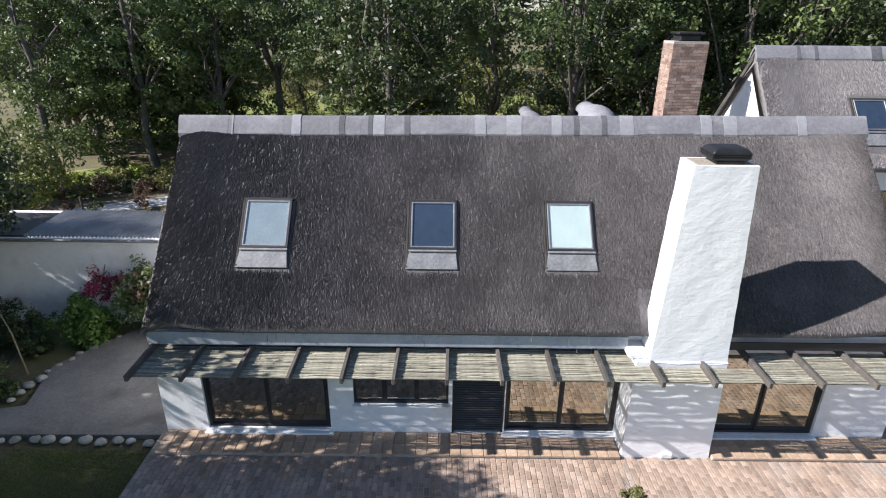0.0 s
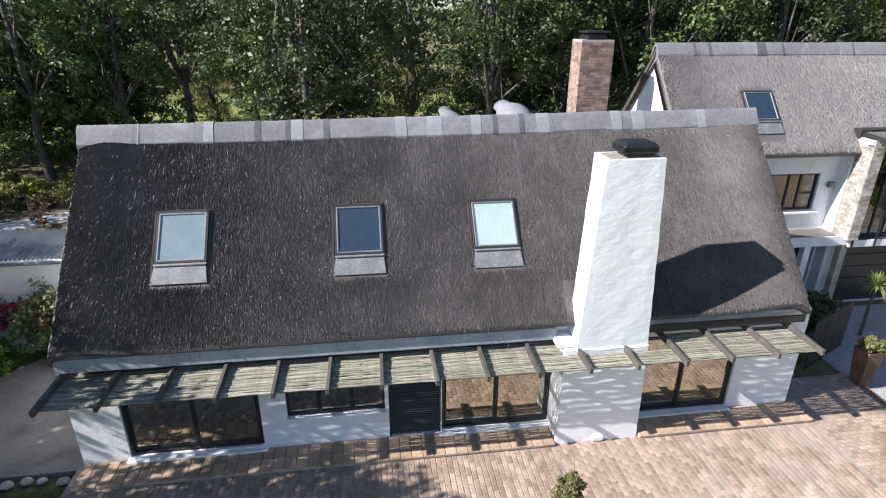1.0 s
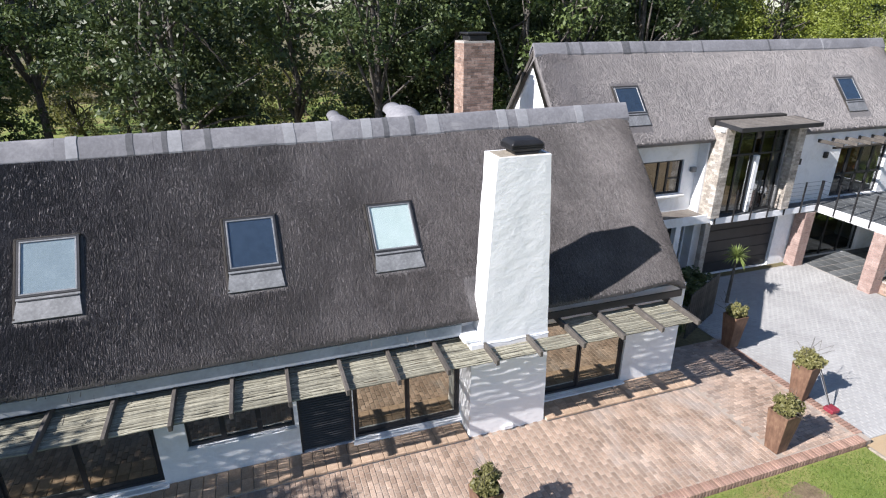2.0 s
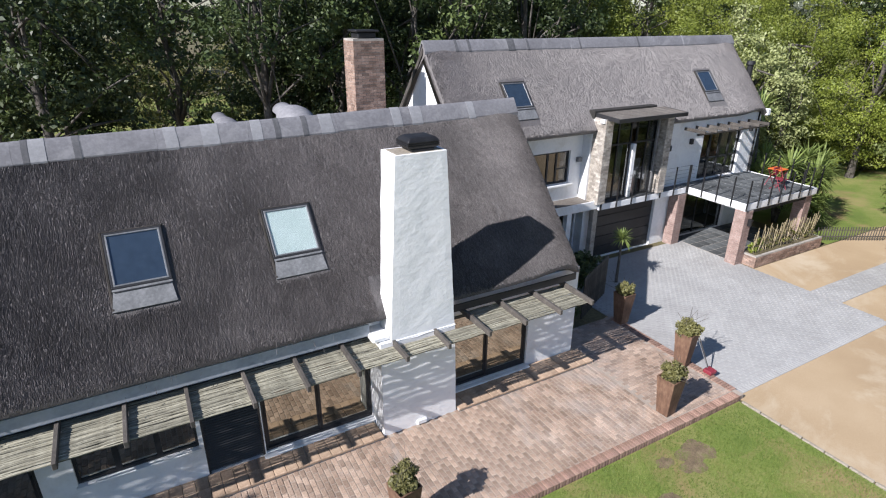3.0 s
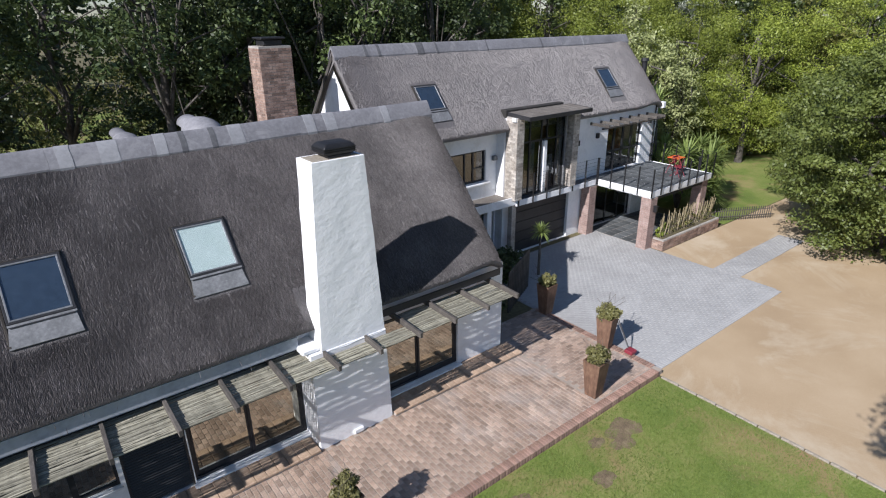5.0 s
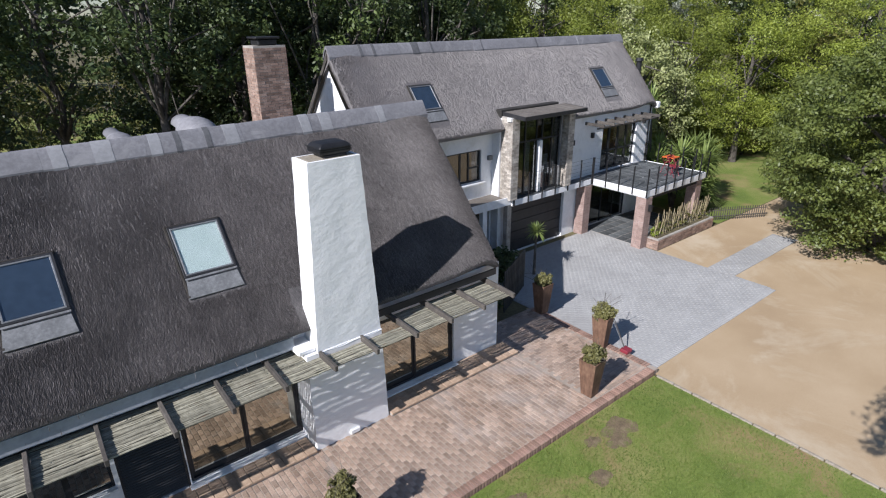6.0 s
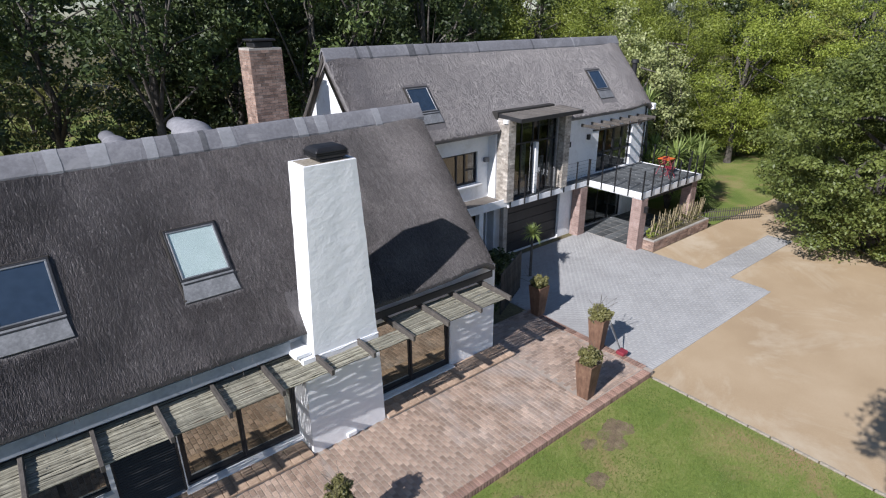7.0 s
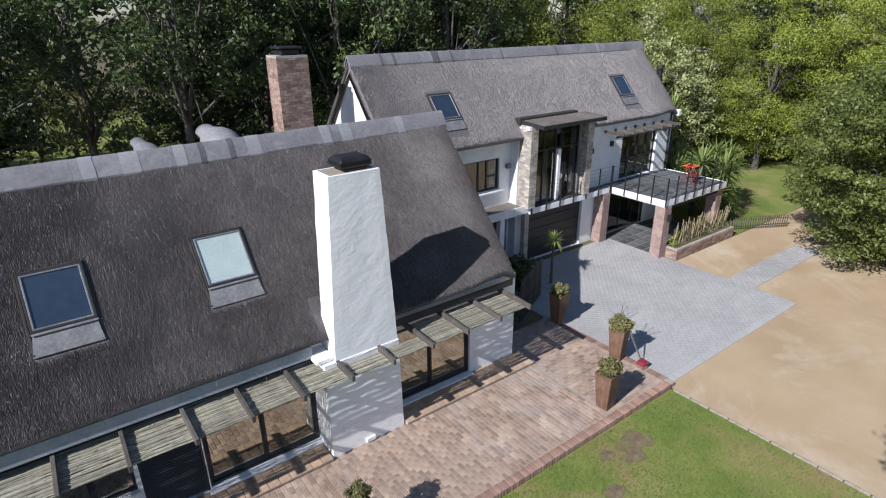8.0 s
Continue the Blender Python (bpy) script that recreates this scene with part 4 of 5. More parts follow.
for k in range(7):
    part("rafter", boxed(k * 0.66 - 0.03, -0.95, -0.06, k * 0.66 + 0.03, -0.004, 0.06, 0.006), TIMBER, pg2)
part("beam", boxed(-0.2, -0.80, -0.13, 4.2, -0.72, -0.062, 0.006), TIMBER, pg2)
bm = bmesh.new()
tube(bm, (20.42, 5.42, 4.2), (20.42, 5.42, 6.70), 0.125, sides=14)
tube(bm, (20.42, 5.42, 6.70), (20.42, 5.42, 6.84), 0.19, 0.16, 14)
tube(bm, (20.42, 5.42, DRIVE_Z), (20.42, 5.42, 4.2), 0.075, sides=14)
solid("stove_flue", bm, STEEL, "black steel stove flue beside the gable", "flue", kind="")
bm = bmesh.new()
tube(bm, (19.95, 4.24, 2.3), (19.95, 4.24, 4.9), 0.035, sides=8)
part("downpipe", bm, STEEL, house2, "dark downpipe")
part("gutter_end", boxed(20.2, 4.05, 4.72, 20.42, 4.3, 5.0, 0.03), PLASTER, house2, "white plaster eave stop")
for pp, lab in (((ROOM_X[0], 0.94), "small roof window set in grey thatch"), ((ROOM_X[1], 0.87), "small roof window set in grey thatch")):
    s = skylight(pp[0], pp[1], 4.78, 5.83, 5.43, 6.585, UNLIT_BLUE, lab)
# Door panels are charcoal to paint in the shade of the recess.
gd = thing("door_6", (GARAGE[0], 4.42, GARAGE[2]), "sectional garage door with the recess shade in its charcoal colour", "garage door", kind="structure")
for k in range(5):
    part("panel", boxed(0, 0, k * 0.42, GARAGE[1] - GARAGE[0], 0.05, k * 0.42 + 0.405, 0.008), FRAME, gd)
en = thing("door_7", (ENTRY[0], 4.8, ENTRY[2]), "dark glazed entrance screen in deep shade", "door", kind="structure")
for x in (0, 0.93, 1.87, 2.8, 3.74):
    part("frame", boxed(x, 0, 0, x + 0.06, 0.06, 2.24), FRAME, en)
for a, b in ((0.06, 0.93), (0.99, 1.87), (1.93, 2.8), (2.86, 3.74)):
    part("pane", boxed(a, 0.02, 0, b, 0.026, 2.24), GLASS2, en)
pt = thing("door_8", (PATIO[0], 4.44, PATIO[2]), "dark glazed patio screen below the deck", "door", kind="structure")
for x in (0, 0.85, 1.7, 2.6, 3.44):
    part("frame", boxed(x, 0, 0, x + 0.06, 0.06, 2.09), FRAME, pt)
for a, b in ((0.06, 0.85), (0.91, 1.7), (1.76, 2.6), (2.66, 3.44)):
    part("pane", boxed(a, 0.02, 0, b, 0.026, 2.09), GLASS2, pt)

# flat link roof between the houses
link = thing("link_roof", (0, 0, 0), "flat brown link roof with a white fascia", "roof", kind="structure")
part("slab", boxed(6.2, 3.9, 2.24, 10.46, 4.69, 2.38), LINKROOF, link, "brown flat roof covering")
part("fascia", boxed(6.2, 3.855, 2.12, 10.9, 3.897, 2.43, 0.008), PLASTER, link, "white painted fascia")
# Soffit coloured near-black: the shade below the link roof is painted in.
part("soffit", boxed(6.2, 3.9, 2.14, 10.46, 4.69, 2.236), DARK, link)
for x in (9.35, 10.6):
    part("column", boxed(x, 3.92, DRIVE_Z, x + 0.22, 4.14, 2.13, 0.01), PLASTER if x < 10 else FACE_PALE, link, "plastered link column")

# ---------------------------------------------------------------- deck and balcony
deck = thing("roof_deck", (0, 0, 0), "raised tiled deck with white fascia and dark railing", "deck")
part("slab", boxed(15.5, 1.25, 2.02, 19.95, 4.29, 2.28), PLASTER, deck, "white edged deck slab")
part("fascia", boxed(15.46, 1.21, 2.06, 19.99, 1.247, 2.31, 0.008), PLASTER, deck, "white fascia")
part("fascia", boxed(15.46, 1.25, 2.06, 15.497, 3.8, 2.31, 0.008), PLASTER, deck, "white fascia")
part("fascia", boxed(19.953, 1.25, 2.06, 19.99, 4.2, 2.31, 0.008), PLASTER, deck, "white fascia")
bal = part("balcony_slab", boxed(10.72, 3.80, 2.06, 15.45, 4.04, 2.28, 0.006), PLASTER, deck, "narrow white balcony slab")
part("bay_floor", boxed(10.9, 4.045, 2.06, 13.58, 4.6, 2.28), PLASTER, deck, "bay floor slab")
part("bay_floor", boxed(13.97, 4.045, 2.06, 15.45, 4.29, 2.28), PLASTER, deck, "balcony slab along the wall")
tile = data_of("tile", boxed(0.016, 0.016, 0, 0.414, 0.414, 0.02, 0.003), SLATE_ONE)
for i in range(10):
    for j in range(7):
        p = new("tile", tile)
        p.parent, p.location = deck, (15.52 + i * 0.442, 1.265 + j * 0.43, 2.281 + 0.002 * ((i * 7 + j * 3) % 3))
for i in range(11):
    p = new("tile", tile)
    p.parent, p.location = deck, (10.74 + i * 0.43, 3.81, 2.281)


def railing(name, pts, spacing, label):
    th = thing(name, pts[0], label, "railing", "deck railings")
    o = Vector(pts[0])
    post = data_of("post", boxed(-0.022, -0.022, -0.22, 0.022, 0.022, 0.92, 0.004), STEEL)
    for a, b in zip(pts, pts[1:]):
        a, b = Vector(a), Vector(b)
        n = max(1, round((b - a).length / spacing))
        for k in range(n + 1):
            p = new("post", post)
            p.parent, p.location = th, a + (b - a) * k / n - o
        for z in (0.15, 0.3, 0.45, 0.6, 0.75, 0.9):
            bm = bmesh.new()
            tube(bm, a - o + Vector((0, 0, z)), b - o + Vector((0, 0, z)), 0.004 if z < 0.9 else 0.005, sides=4)
            part("cable", bm, STEEL, th, "thin steel cable")
    return th


railing("deck_railing", [(15.43, 3.74, 2.3), (15.43, 1.18, 2.3), (20.02, 1.18, 2.3), (20.02, 4.2, 2.3)], 0.66, "black steel post railing with thin cables")
railing("balcony_railing", [(10.78, 3.77, 2.3), (15.4, 3.77, 2.3)], 0.75, "black steel post railing along the balcony")
pier = thing("deck_pier", (15.5, 1.2, DRIVE_Z), "pinkish brick pier carrying the deck", "pier", "deck piers")
brick_pier("pier", pier, 0, 0, 0, 0.44, 0.44, 2.17, PINK_BRICK, 31)
for p in ((19.5, 1.3, DRIVE_Z), (15.05, 3.8, DRIVE_Z)):
    copy_thing(pier, pose(*p))
lant = thing("wall_lantern", (15.75, 1.105, 1.45), "small dark coach lantern on the pier", "lantern")
part("body", boxed(-0.05, -0.05, 0, 0.05, 0.09, 0.22, 0.01), STEEL, lant)
part("cap", boxed(-0.07, -0.07, 0.22, 0.07, 0.09, 0.26, 0.01), STEEL, lant)
# Beam colour carries the shade below the deck.
part("beam", boxed(15.96, 1.3, 1.88, 19.48, 1.5, 2.015), DARK, deck, "edge beam with the under-deck shade in its near-black colour")
patio = thing("patio_floor", (0, 0, 0), "dark slate tiled patio below the deck", "patio", kind="structure")
part("bed", boxed(15.72, 1.32, DRIVE_Z, 20.1, 4.28, DRIVE_Z + 0.035), MORTAR, patio)
for i in range(10):
    for j in range(6):
        p = new("tile", tile)
        p.parent, p.location = patio, (15.75 + i * 0.43, 1.70 + j * 0.43, DRIVE_Z + 0.03)

# red brick planting bed with a reed screen
bed = thing("brick_planter", (15.95, 0.7, DRIVE_Z), "low red brick planting bed", "planter")
brick_pier("side", bed, 0, 0, 0, 4.4, 0.6, 0.46, FACE_BRICK, 41)
part("soil", boxed(0.12, 0.12, 0.44, 4.28, 0.5, 0.475), EARTH, bed, "dark soil")
reed = thing("stick_screen", (15.95, 1.0, DRIVE_Z + 0.47), "uneven screen of dry leaning sticks", "screen")
rnd = random.Random(12)
for k in range(58):
    bm = bmesh.new()
    x, h = 0.15 + k * 0.071, rnd.uniform(0.75, 1.1)
    tube(bm, (x, rnd.uniform(-0.05, 0.05), 0), (x + rnd.uniform(-0.07, 0.1), rnd.uniform(-0.1, 0.08), h), 0.015, 0.009, 5)
    part("stick", bm, STICK, reed)
for z in (0.25, 0.55):
    bm = bmesh.new()
    tube(bm, (0.1, 0.02, z), (4.25, 0.02, z + 0.03), 0.009, sides=5)
    part("wire_rail", bm, STICK, reed)

# far picket fence
fen = thing("picket_fence", (20.9, 1.1, DRIVE_Z), "low weathered picket fence by the garden lawn", "fence")
pk = data_of("picket", boxed(-0.02, -0.012, 0, 0.02, 0.012, 0.62), TIMBER)
for k in range(26):
    p = new("picket", pk)
    p.parent, p.location, p.rotation_euler = fen, (0.05 + k * 0.10, 0.1 - k * 0.055, 0), (0, radians(rnd.uniform(-4, 4)), 0)
for z in (0.2, 0.48):
    bm = bmesh.new()
    tube(bm, (0, 0.12, z), (2.65, -1.33, z), 0.02, sides=5)
    part("rail", bm, TIMBER, fen)

# brick chimney behind the ridge
bc = thing("brick_chimney", (2.46, 6.1, DRIVE_Z), "tall square face-brick chimney with a dark cowl", "chimney")
brick_pier("chimney_shaft", bc, 0, 0, 3.4, 0.98, 0.8, 8.1, FACE_BRICK, 51)
part("chimney_foot", boxed(0.02, 0.02, 0, 0.96, 0.78, 3.4), FACE_BRICK, bc)
part("cowl", boxed(0.2, 0.12, 8.1, 0.78, 0.68, 8.28, 0.03), STEEL, bc, "black steel cowl")
part("cowl_hood", boxed(0.12, 0.05, 8.28, 0.86, 0.75, 8.34, 0.02), STEEL, bc, "black steel hood")
bm = bmesh.new()
tube(bm, (5.2, 5.5, 6.0), (5.2, 5.5, 6.65), 0.012, sides=6)
for k, z in enumerate((6.5, 6.6, 6.7)):
    tube(bm, (5.2 - 0.22 + 0.04 * k, 5.35, z - 0.1), (5.2 + 0.22 - 0.04 * k, 5.65, z - 0.1), 0.008, sides=5)
solid("antenna", bm, STEEL, "small aerial on the gable end", "antenna", kind="")

# deck furniture
tb = thing("folding_table", (18.75, 2.25, 2.302), "small orange topped folding table", "table")
part("tabletop", boxed(-0.28, -0.26, 0.68, 0.28, 0.26, 0.71, 0.008), ORANGE, tb, "orange slatted top")
for y in (-0.24, 0.24):
    for s in (-1, 1):
        bm = bmesh.new()
        tube(bm, (-0.28 * s, y, 0), (0.28 * s, y + 0.02 * s, 0.68), 0.014, sides=6)
        part("leg", bm, RED, tb)
ch = thing("folding_chair", (18.35, 1.85, 2.302), "red folding garden chair beside the table", "chair", "deck chairs")
for k in range(5):
    part("seat_slat", boxed(-0.2, -0.2 + k * 0.085, 0.43, 0.2, -0.13 + k * 0.085, 0.445), RED, ch)
for k in range(3):
    part("back_slat", boxed(-0.2, 0.22, 0.55 + k * 0.11, 0.2, 0.235, 0.63 + k * 0.11), RED, ch)
for x in (-0.2, 0.2):
    for a, b in (((x, -0.2, 0), (x, 0.22, 0.88)), ((x, 0.24, 0), (x, -0.2, 0.44))):
        bm = bmesh.new()
        tube(bm, a, b, 0.012, sides=6)
        part("leg", bm, RED, ch)

# shed with corrugated roof on the garden side
shed = thing("garden_shed", (-12.0, 4.5, 0), "low white walled shed with corrugated roof", "shed")
part("wall", boxed(-6.0, 0.05, DRIVE_Z, 1.2, 0.28, 2.42), PLASTER, shed, "white painted block wall")
part("wall", boxed(-6.0, 2.4, DRIVE_Z, 1.2, 2.6, 2.5), PLASTER, shed)
part("fascia", boxed(-6.3, -0.06, 2.42, 1.3, 0.0, 2.60, 0.008), PLASTER, shed, "pale fascia board")
part("gutter", boxed(-6.3, -0.14, 2.50, 1.3, -0.064, 2.58, 0.02), LEAD, shed, "grey gutter")
bm = bmesh.new()
cols = []
for i in range(370):
    x = -3.8 + 5.1 * i / 369
    z = 0.042 * math.sin(i * math.tau / 8)
    cols.append([bm.verts.new((x, y, 2.62 + z + 0.05 * y)) for y in (0.02, 2.0)])
for a, b in zip(cols, cols[1:]):
    bm.faces.new((a[0], b[0], b[1], a[1]))
part("roof_sheet", bm, SHEET, shed, "grey corrugated iron sheets")
# Slab is charcoal because the shade over it is put into the colour.
part("roof_slab", boxed(-6.3, 0.02, 2.55, -3.82, 2.0, 2.64), FRAME, shed, "flat roof slab with its shade in the charcoal colour")

# ---------------------------------------------------------------- planting


def leaf_mesh(name, centres, normals_out, size, rng, material, narrow=0.5, droop=0.0):
    """One small rhombic leaf per centre, turned mostly out of its clump and up."""
    n = len(centres)
    face = 0.9 * normals_out + 0.55 * rng.normal(size=(n, 3)) + np.array([0, 0, 0.35])
    a = np.cross(face, rng.normal(size=(n, 3)))
    a[:, 2] -= droop
    a /= np.linalg.norm(a, axis=1, keepdims=True)
    b = np.cross(a, face)
    b /= np.linalg.norm(b, axis=1, keepdims=True)
    s = size * rng.uniform(0.6, 1.4, (n, 1))
    v = np.stack([centres - a * s, centres + b * s * narrow, centres + a * s, centres - b * s * narrow], 1).reshape(-1, 3)
    me = bpy.data.meshes.new(name)
    me.from_pydata(v.tolist(), [], np.arange(4 * n).reshape(-1, 4).tolist())
    me.materials.append(material)
    return me


def crown_points(rng, clumps, per, rx, ry, rz, zc, clump_r, hollow=0.45, flatten=0.75):
    d = rng.normal(size=(clumps, 3))
    d /= np.linalg.norm(d, axis=1, keepdims=True)
    r = hollow + (1 - hollow) * rng.uniform(0, 1, (clumps, 1)) ** 0.6
    lump = 1 + 0.28 * np.sin(3 * d[:, :1] + 2) * np.cos(4 * d[:, 1:2]) + rng.normal(0, 0.08, (clumps, 1))
    c = d * r * lump * np.array([rx, ry, rz]) + np.array([0, 0, zc])
    rad = clump_r * rng.uniform(0.55, 1.35, (clumps, 1, 1))
    o = rng.normal(size=(clumps, per, 3))
    o /= np.linalg.norm(o, axis=2, keepdims=True)
    o *= rng.uniform(0.25, 1, (clumps, per, 1)) ** 0.5
    pts = c[:, None] + o * rad * np.array([1, 1, flatten])
    return c, pts.reshape(-1, 3), o.reshape(-1, 3)


def limbs(bm, rng, base, top, radius, targets, count):
    base, top = Vector(base), Vector(top)
    pts = [base + (top - base) * k / 5 + Vector((rng.normal(0, 0.12), rng.normal(0, 0.12), 0)) * (k > 0) for k in range(6)]
    for k in range(5):
        tube(bm, pts[k], pts[k + 1], radius * (1.25 if k == 0 else 1 - 0.13 * k), radius * (1 - 0.13 * (k + 1)), 8, False)
    pick = rng.choice(len(targets), min(count, len(targets)), replace=False)
    for i in pick:
        t = Vector(targets[i])
        s = pts[rng.integers(2, 6)]
        mid = s.lerp(t, 0.5) + Vector((rng.normal(0, 0.3), rng.normal(0, 0.3), rng.uniform(0.0, 0.5)))
        r = radius * rng.uniform(0.22, 0.42)
        tube(bm, s, mid, r, r * 0.65, 6, False)
        tube(bm, mid, t, r * 0.65, r * 0.15, 5, False)


def make_tree(seed, height, spread, bare, material, label, clumps=110, per=110, leaf=0.11, name="tree", flatten=0.75, clump_r=0.75, hollow=0.45, trunk=0.24, branches=16, droop=0.0):
    rng = np.random.default_rng(seed)
    th = thing(name, (0, 0, 0), label, "tree", "trees behind the houses")
    rz = (height - bare) / 2
    c, pts, o = crown_points(rng, clumps, per, spread, spread, rz, bare + rz, clump_r, hollow, flatten)
    bm = bmesh.new()
    limbs(bm, rng, (0, 0, -0.1), (rng.normal(0, 0.5), rng.normal(0, 0.5), bare + rz * 1.3), trunk, c, branches)
    part("trunk", bm, BARK, th, "grey-brown trunk with bare limbs", True)
    cr = new("crown", leaf_mesh("crown", pts, o, leaf, rng, material, 0.5, droop))
    cr.parent = th
    return th



# ---------------------------------------------------------------- garden side and loose things


def rock(bm, c, r, seed):
    v = bmesh.ops.create_icosphere(bm, subdivisions=2, radius=1)["verts"]
    for p in v:
        d = 1 + 0.28 * noise.noise(p.co * 1.3 + Vector((seed * 3.1, 0, 0)))
        p.co = Vector((p.co.x * r * d * 1.2, p.co.y * r * d, max(-0.3, p.co.z) * r * d * 0.75)) + Vector(c)


path = thing("side_path", (0, 0, 0), "grey concrete garden path beside the gable", "path", kind="structure")
bm = bmesh.new()
poly = ((-9.86, -0.55), (-9.86, 6.0), (-12.6, 4.0), (-13.3, 3.2), (-14.0, 2.0), (-13.6, 0.4), (-15.5, -0.1), (-15.5, -0.62))
top = [bm.verts.new((x, y, -0.03)) for x, y in poly]
bot = [bm.verts.new((x, y, -0.2)) for x, y in poly]
bm.faces.new(top)
for k in range(len(poly)):
    bm.faces.new((top[k], bot[k], bot[(k + 1) % len(poly)], top[(k + 1) % len(poly)]))
part("slab", bm, PATH_GREY, path)
rnd = random.Random(19)
for k in range(15):
    bm = bmesh.new()
    rock(bm, (-15.2 + k * 0.36 + rnd.uniform(-0.06, 0.06), -0.72 + rnd.uniform(-0.05, 0.05), -0.08), rnd.uniform(0.08, 0.14), k)
    tagged(part("stone", bm, STONE, None, "", True), "rounded pale edging stone by the path", "stone", "path edging stones")
for k in range(11):
    u = k / 10
    bm = bmesh.new()
    rock(bm, (-14.1 + 1.0 * u * u + rnd.uniform(-0.08, 0.08), 0.6 + 2.9 * u, -0.05), rnd.uniform(0.07, 0.14), 40 + k)
    tagged(part("stone", bm, STONE, None, "", True), "small edging stone beside the bed", "stone", "bed edging stones")
bm = bmesh.new()
tube(bm, (-14.5, 1.75, DRIVE_Z), (-14.9, 2.1, 0.9), 0.022, 0.017, 6, False)
tube(bm, (-14.9, 2.1, 0.9), (-15.2, 2.2, 1.75), 0.017, 0.008, 6)
solid("stake", bm, STICK, "thin bare leaning garden stake", "stake", kind="")

# low brick step along the front
step = thing("front_step", (0, 0, 0), "low pale brick step along the front wall", "step", kind="structure")
for x0, x1 in ((-9.8, -0.06), (1.86, 6.05)):
    part("core", boxed(x0, -1.17, -0.03, x1, WALL_Y - 0.002, 0.055), MORTAR, step)
    n = int((x1 - x0) / 0.232)
    me = data_of("brick", boxed(0.003, 0, 0, 0.228, 0.337, 0.05, 0.006), STEP_ONE)
    for k in range(n):
        for j in range(2):
            p = new("brick", me)
            p.parent = step
            p.location = (x0 + k * (x1 - x0) / n, -1.19 + j * 0.342, 0.03 + 0.003 * ((k * 5 + j) % 3))


def planter(x, y, size, turn, label, h=1.0):
    th = thing("planter", (x, y, 0.0), label, "planter", "rust-brown planters")
    th.rotation_euler = (0, 0, radians(turn))
    bm = bmesh.new()
    b, t, w = 0.15 * size, 0.235 * size, 0.03
    rings = [[bm.verts.new((sx * r, sy * r, z)) for sx, sy in ((-1, -1), (1, -1), (1, 1), (-1, 1))] for r, z in ((b, 0), (t, h), (t - w, h), (t - w - 0.02, h - 0.14))]
    for a, c in zip(rings, rings[1:]):
        for k in range(4):
            bm.faces.new((a[k], a[(k + 1) % 4], c[(k + 1) % 4], c[k]))
    bm.faces.new(rings[0][::-1])
    bm.faces.new(rings[-1])
    part("body", bevelled(bm, 0.008), PLANTER, th, "tapered square rust-brown body")
    part("soil", boxed(-t + w + 0.015, -t + w + 0.015, h - 0.13, t - w - 0.015, t - w - 0.015, h - 0.07), EARTH, th)
    return th


def bush(x, y, z, r, seed, label, material, leaf=0.035, clumps=60, per=55, flat_z=0.9, name="shrub", group=""):
    rng = np.random.default_rng(seed)
    th = thing(name, (x, y, z), label, "shrub", group)
    c, pts, o = crown_points(rng, clumps, per, r, r, r * flat_z, r * flat_z * 0.95, r * 0.3, 0.5, 0.9)
    bm = bmesh.new()
    limbs(bm, rng, (0, 0, -0.06), (0, 0, r * 0.8), max(0.012, r * 0.06), c, 10)
    part("stem", bm, BARK, th)
    ob = new("foliage", leaf_mesh("foliage", pts, o, leaf, rng, material, 0.5))
    ob.parent = th
    return th


for x, y, s, a, lab in ((6.12, -3.55, 1.0, 4, "tall tapered rust-brown planter near the lawn edge"), (8.12, -2.38, 1.0, 12, "tall tapered rust-brown planter by the forecourt"),
                        (8.35, 0.05, 1.0, 2, "tall tapered rust-brown planter in the house shade"), (-0.65, -3.45, 1.0, 8, "tall tapered rust-brown planter on the terrace")):
    planter(x, y, s, a, lab)
bush(6.12, -3.55, 0.93, 0.27, 5, "clipped round green shrub in a planter", LEAF_BOX, group="planter shrubs")
bush(8.12, -2.38, 0.93, 0.30, 6, "spreading pale green shrub in a planter", LEAF_BOX, flat_z=0.6, group="planter shrubs")
bush(8.35, 0.05, 0.93, 0.24, 7, "small bright green shrub in a planter", LEAF_BOX, group="planter shrubs")
bush(-0.65, -3.45, 0.93, 0.28, 8, "clipped round green shrub in a planter", LEAF_BOX, group="planter shrubs")

broom = thing("long_dustpan", (8.42, -3.02, 0.0), "red dustpan with a thin pale handle", "dustpan")
bm = boxed(-0.13, -0.12, 0.0, 0.13, 0.12, 0.11, 0.02)
part("pan", bm, RED, broom, "red plastic pan")
bm = bmesh.new()
tube(bm, (0, 0.08, 0.1), (-0.02, 0.62, 0.98), 0.011, sides=6)
part("pole_handle", bm, LEAD, broom, "pale metal handle")
br2 = thing("broom", (8.52, -2.9, 0.0), "thin handled brush leaning at the planter", "broom")
bm = bmesh.new()
tube(bm, (0, 0, 0.05), (-0.08, 0.45, 0.95), 0.010, sides=6)
part("pole_handle", bm, TIMBER, br2)
part("head", boxed(-0.1, -0.04, 0, 0.1, 0.04, 0.07, 0.012), TIMBER, br2)


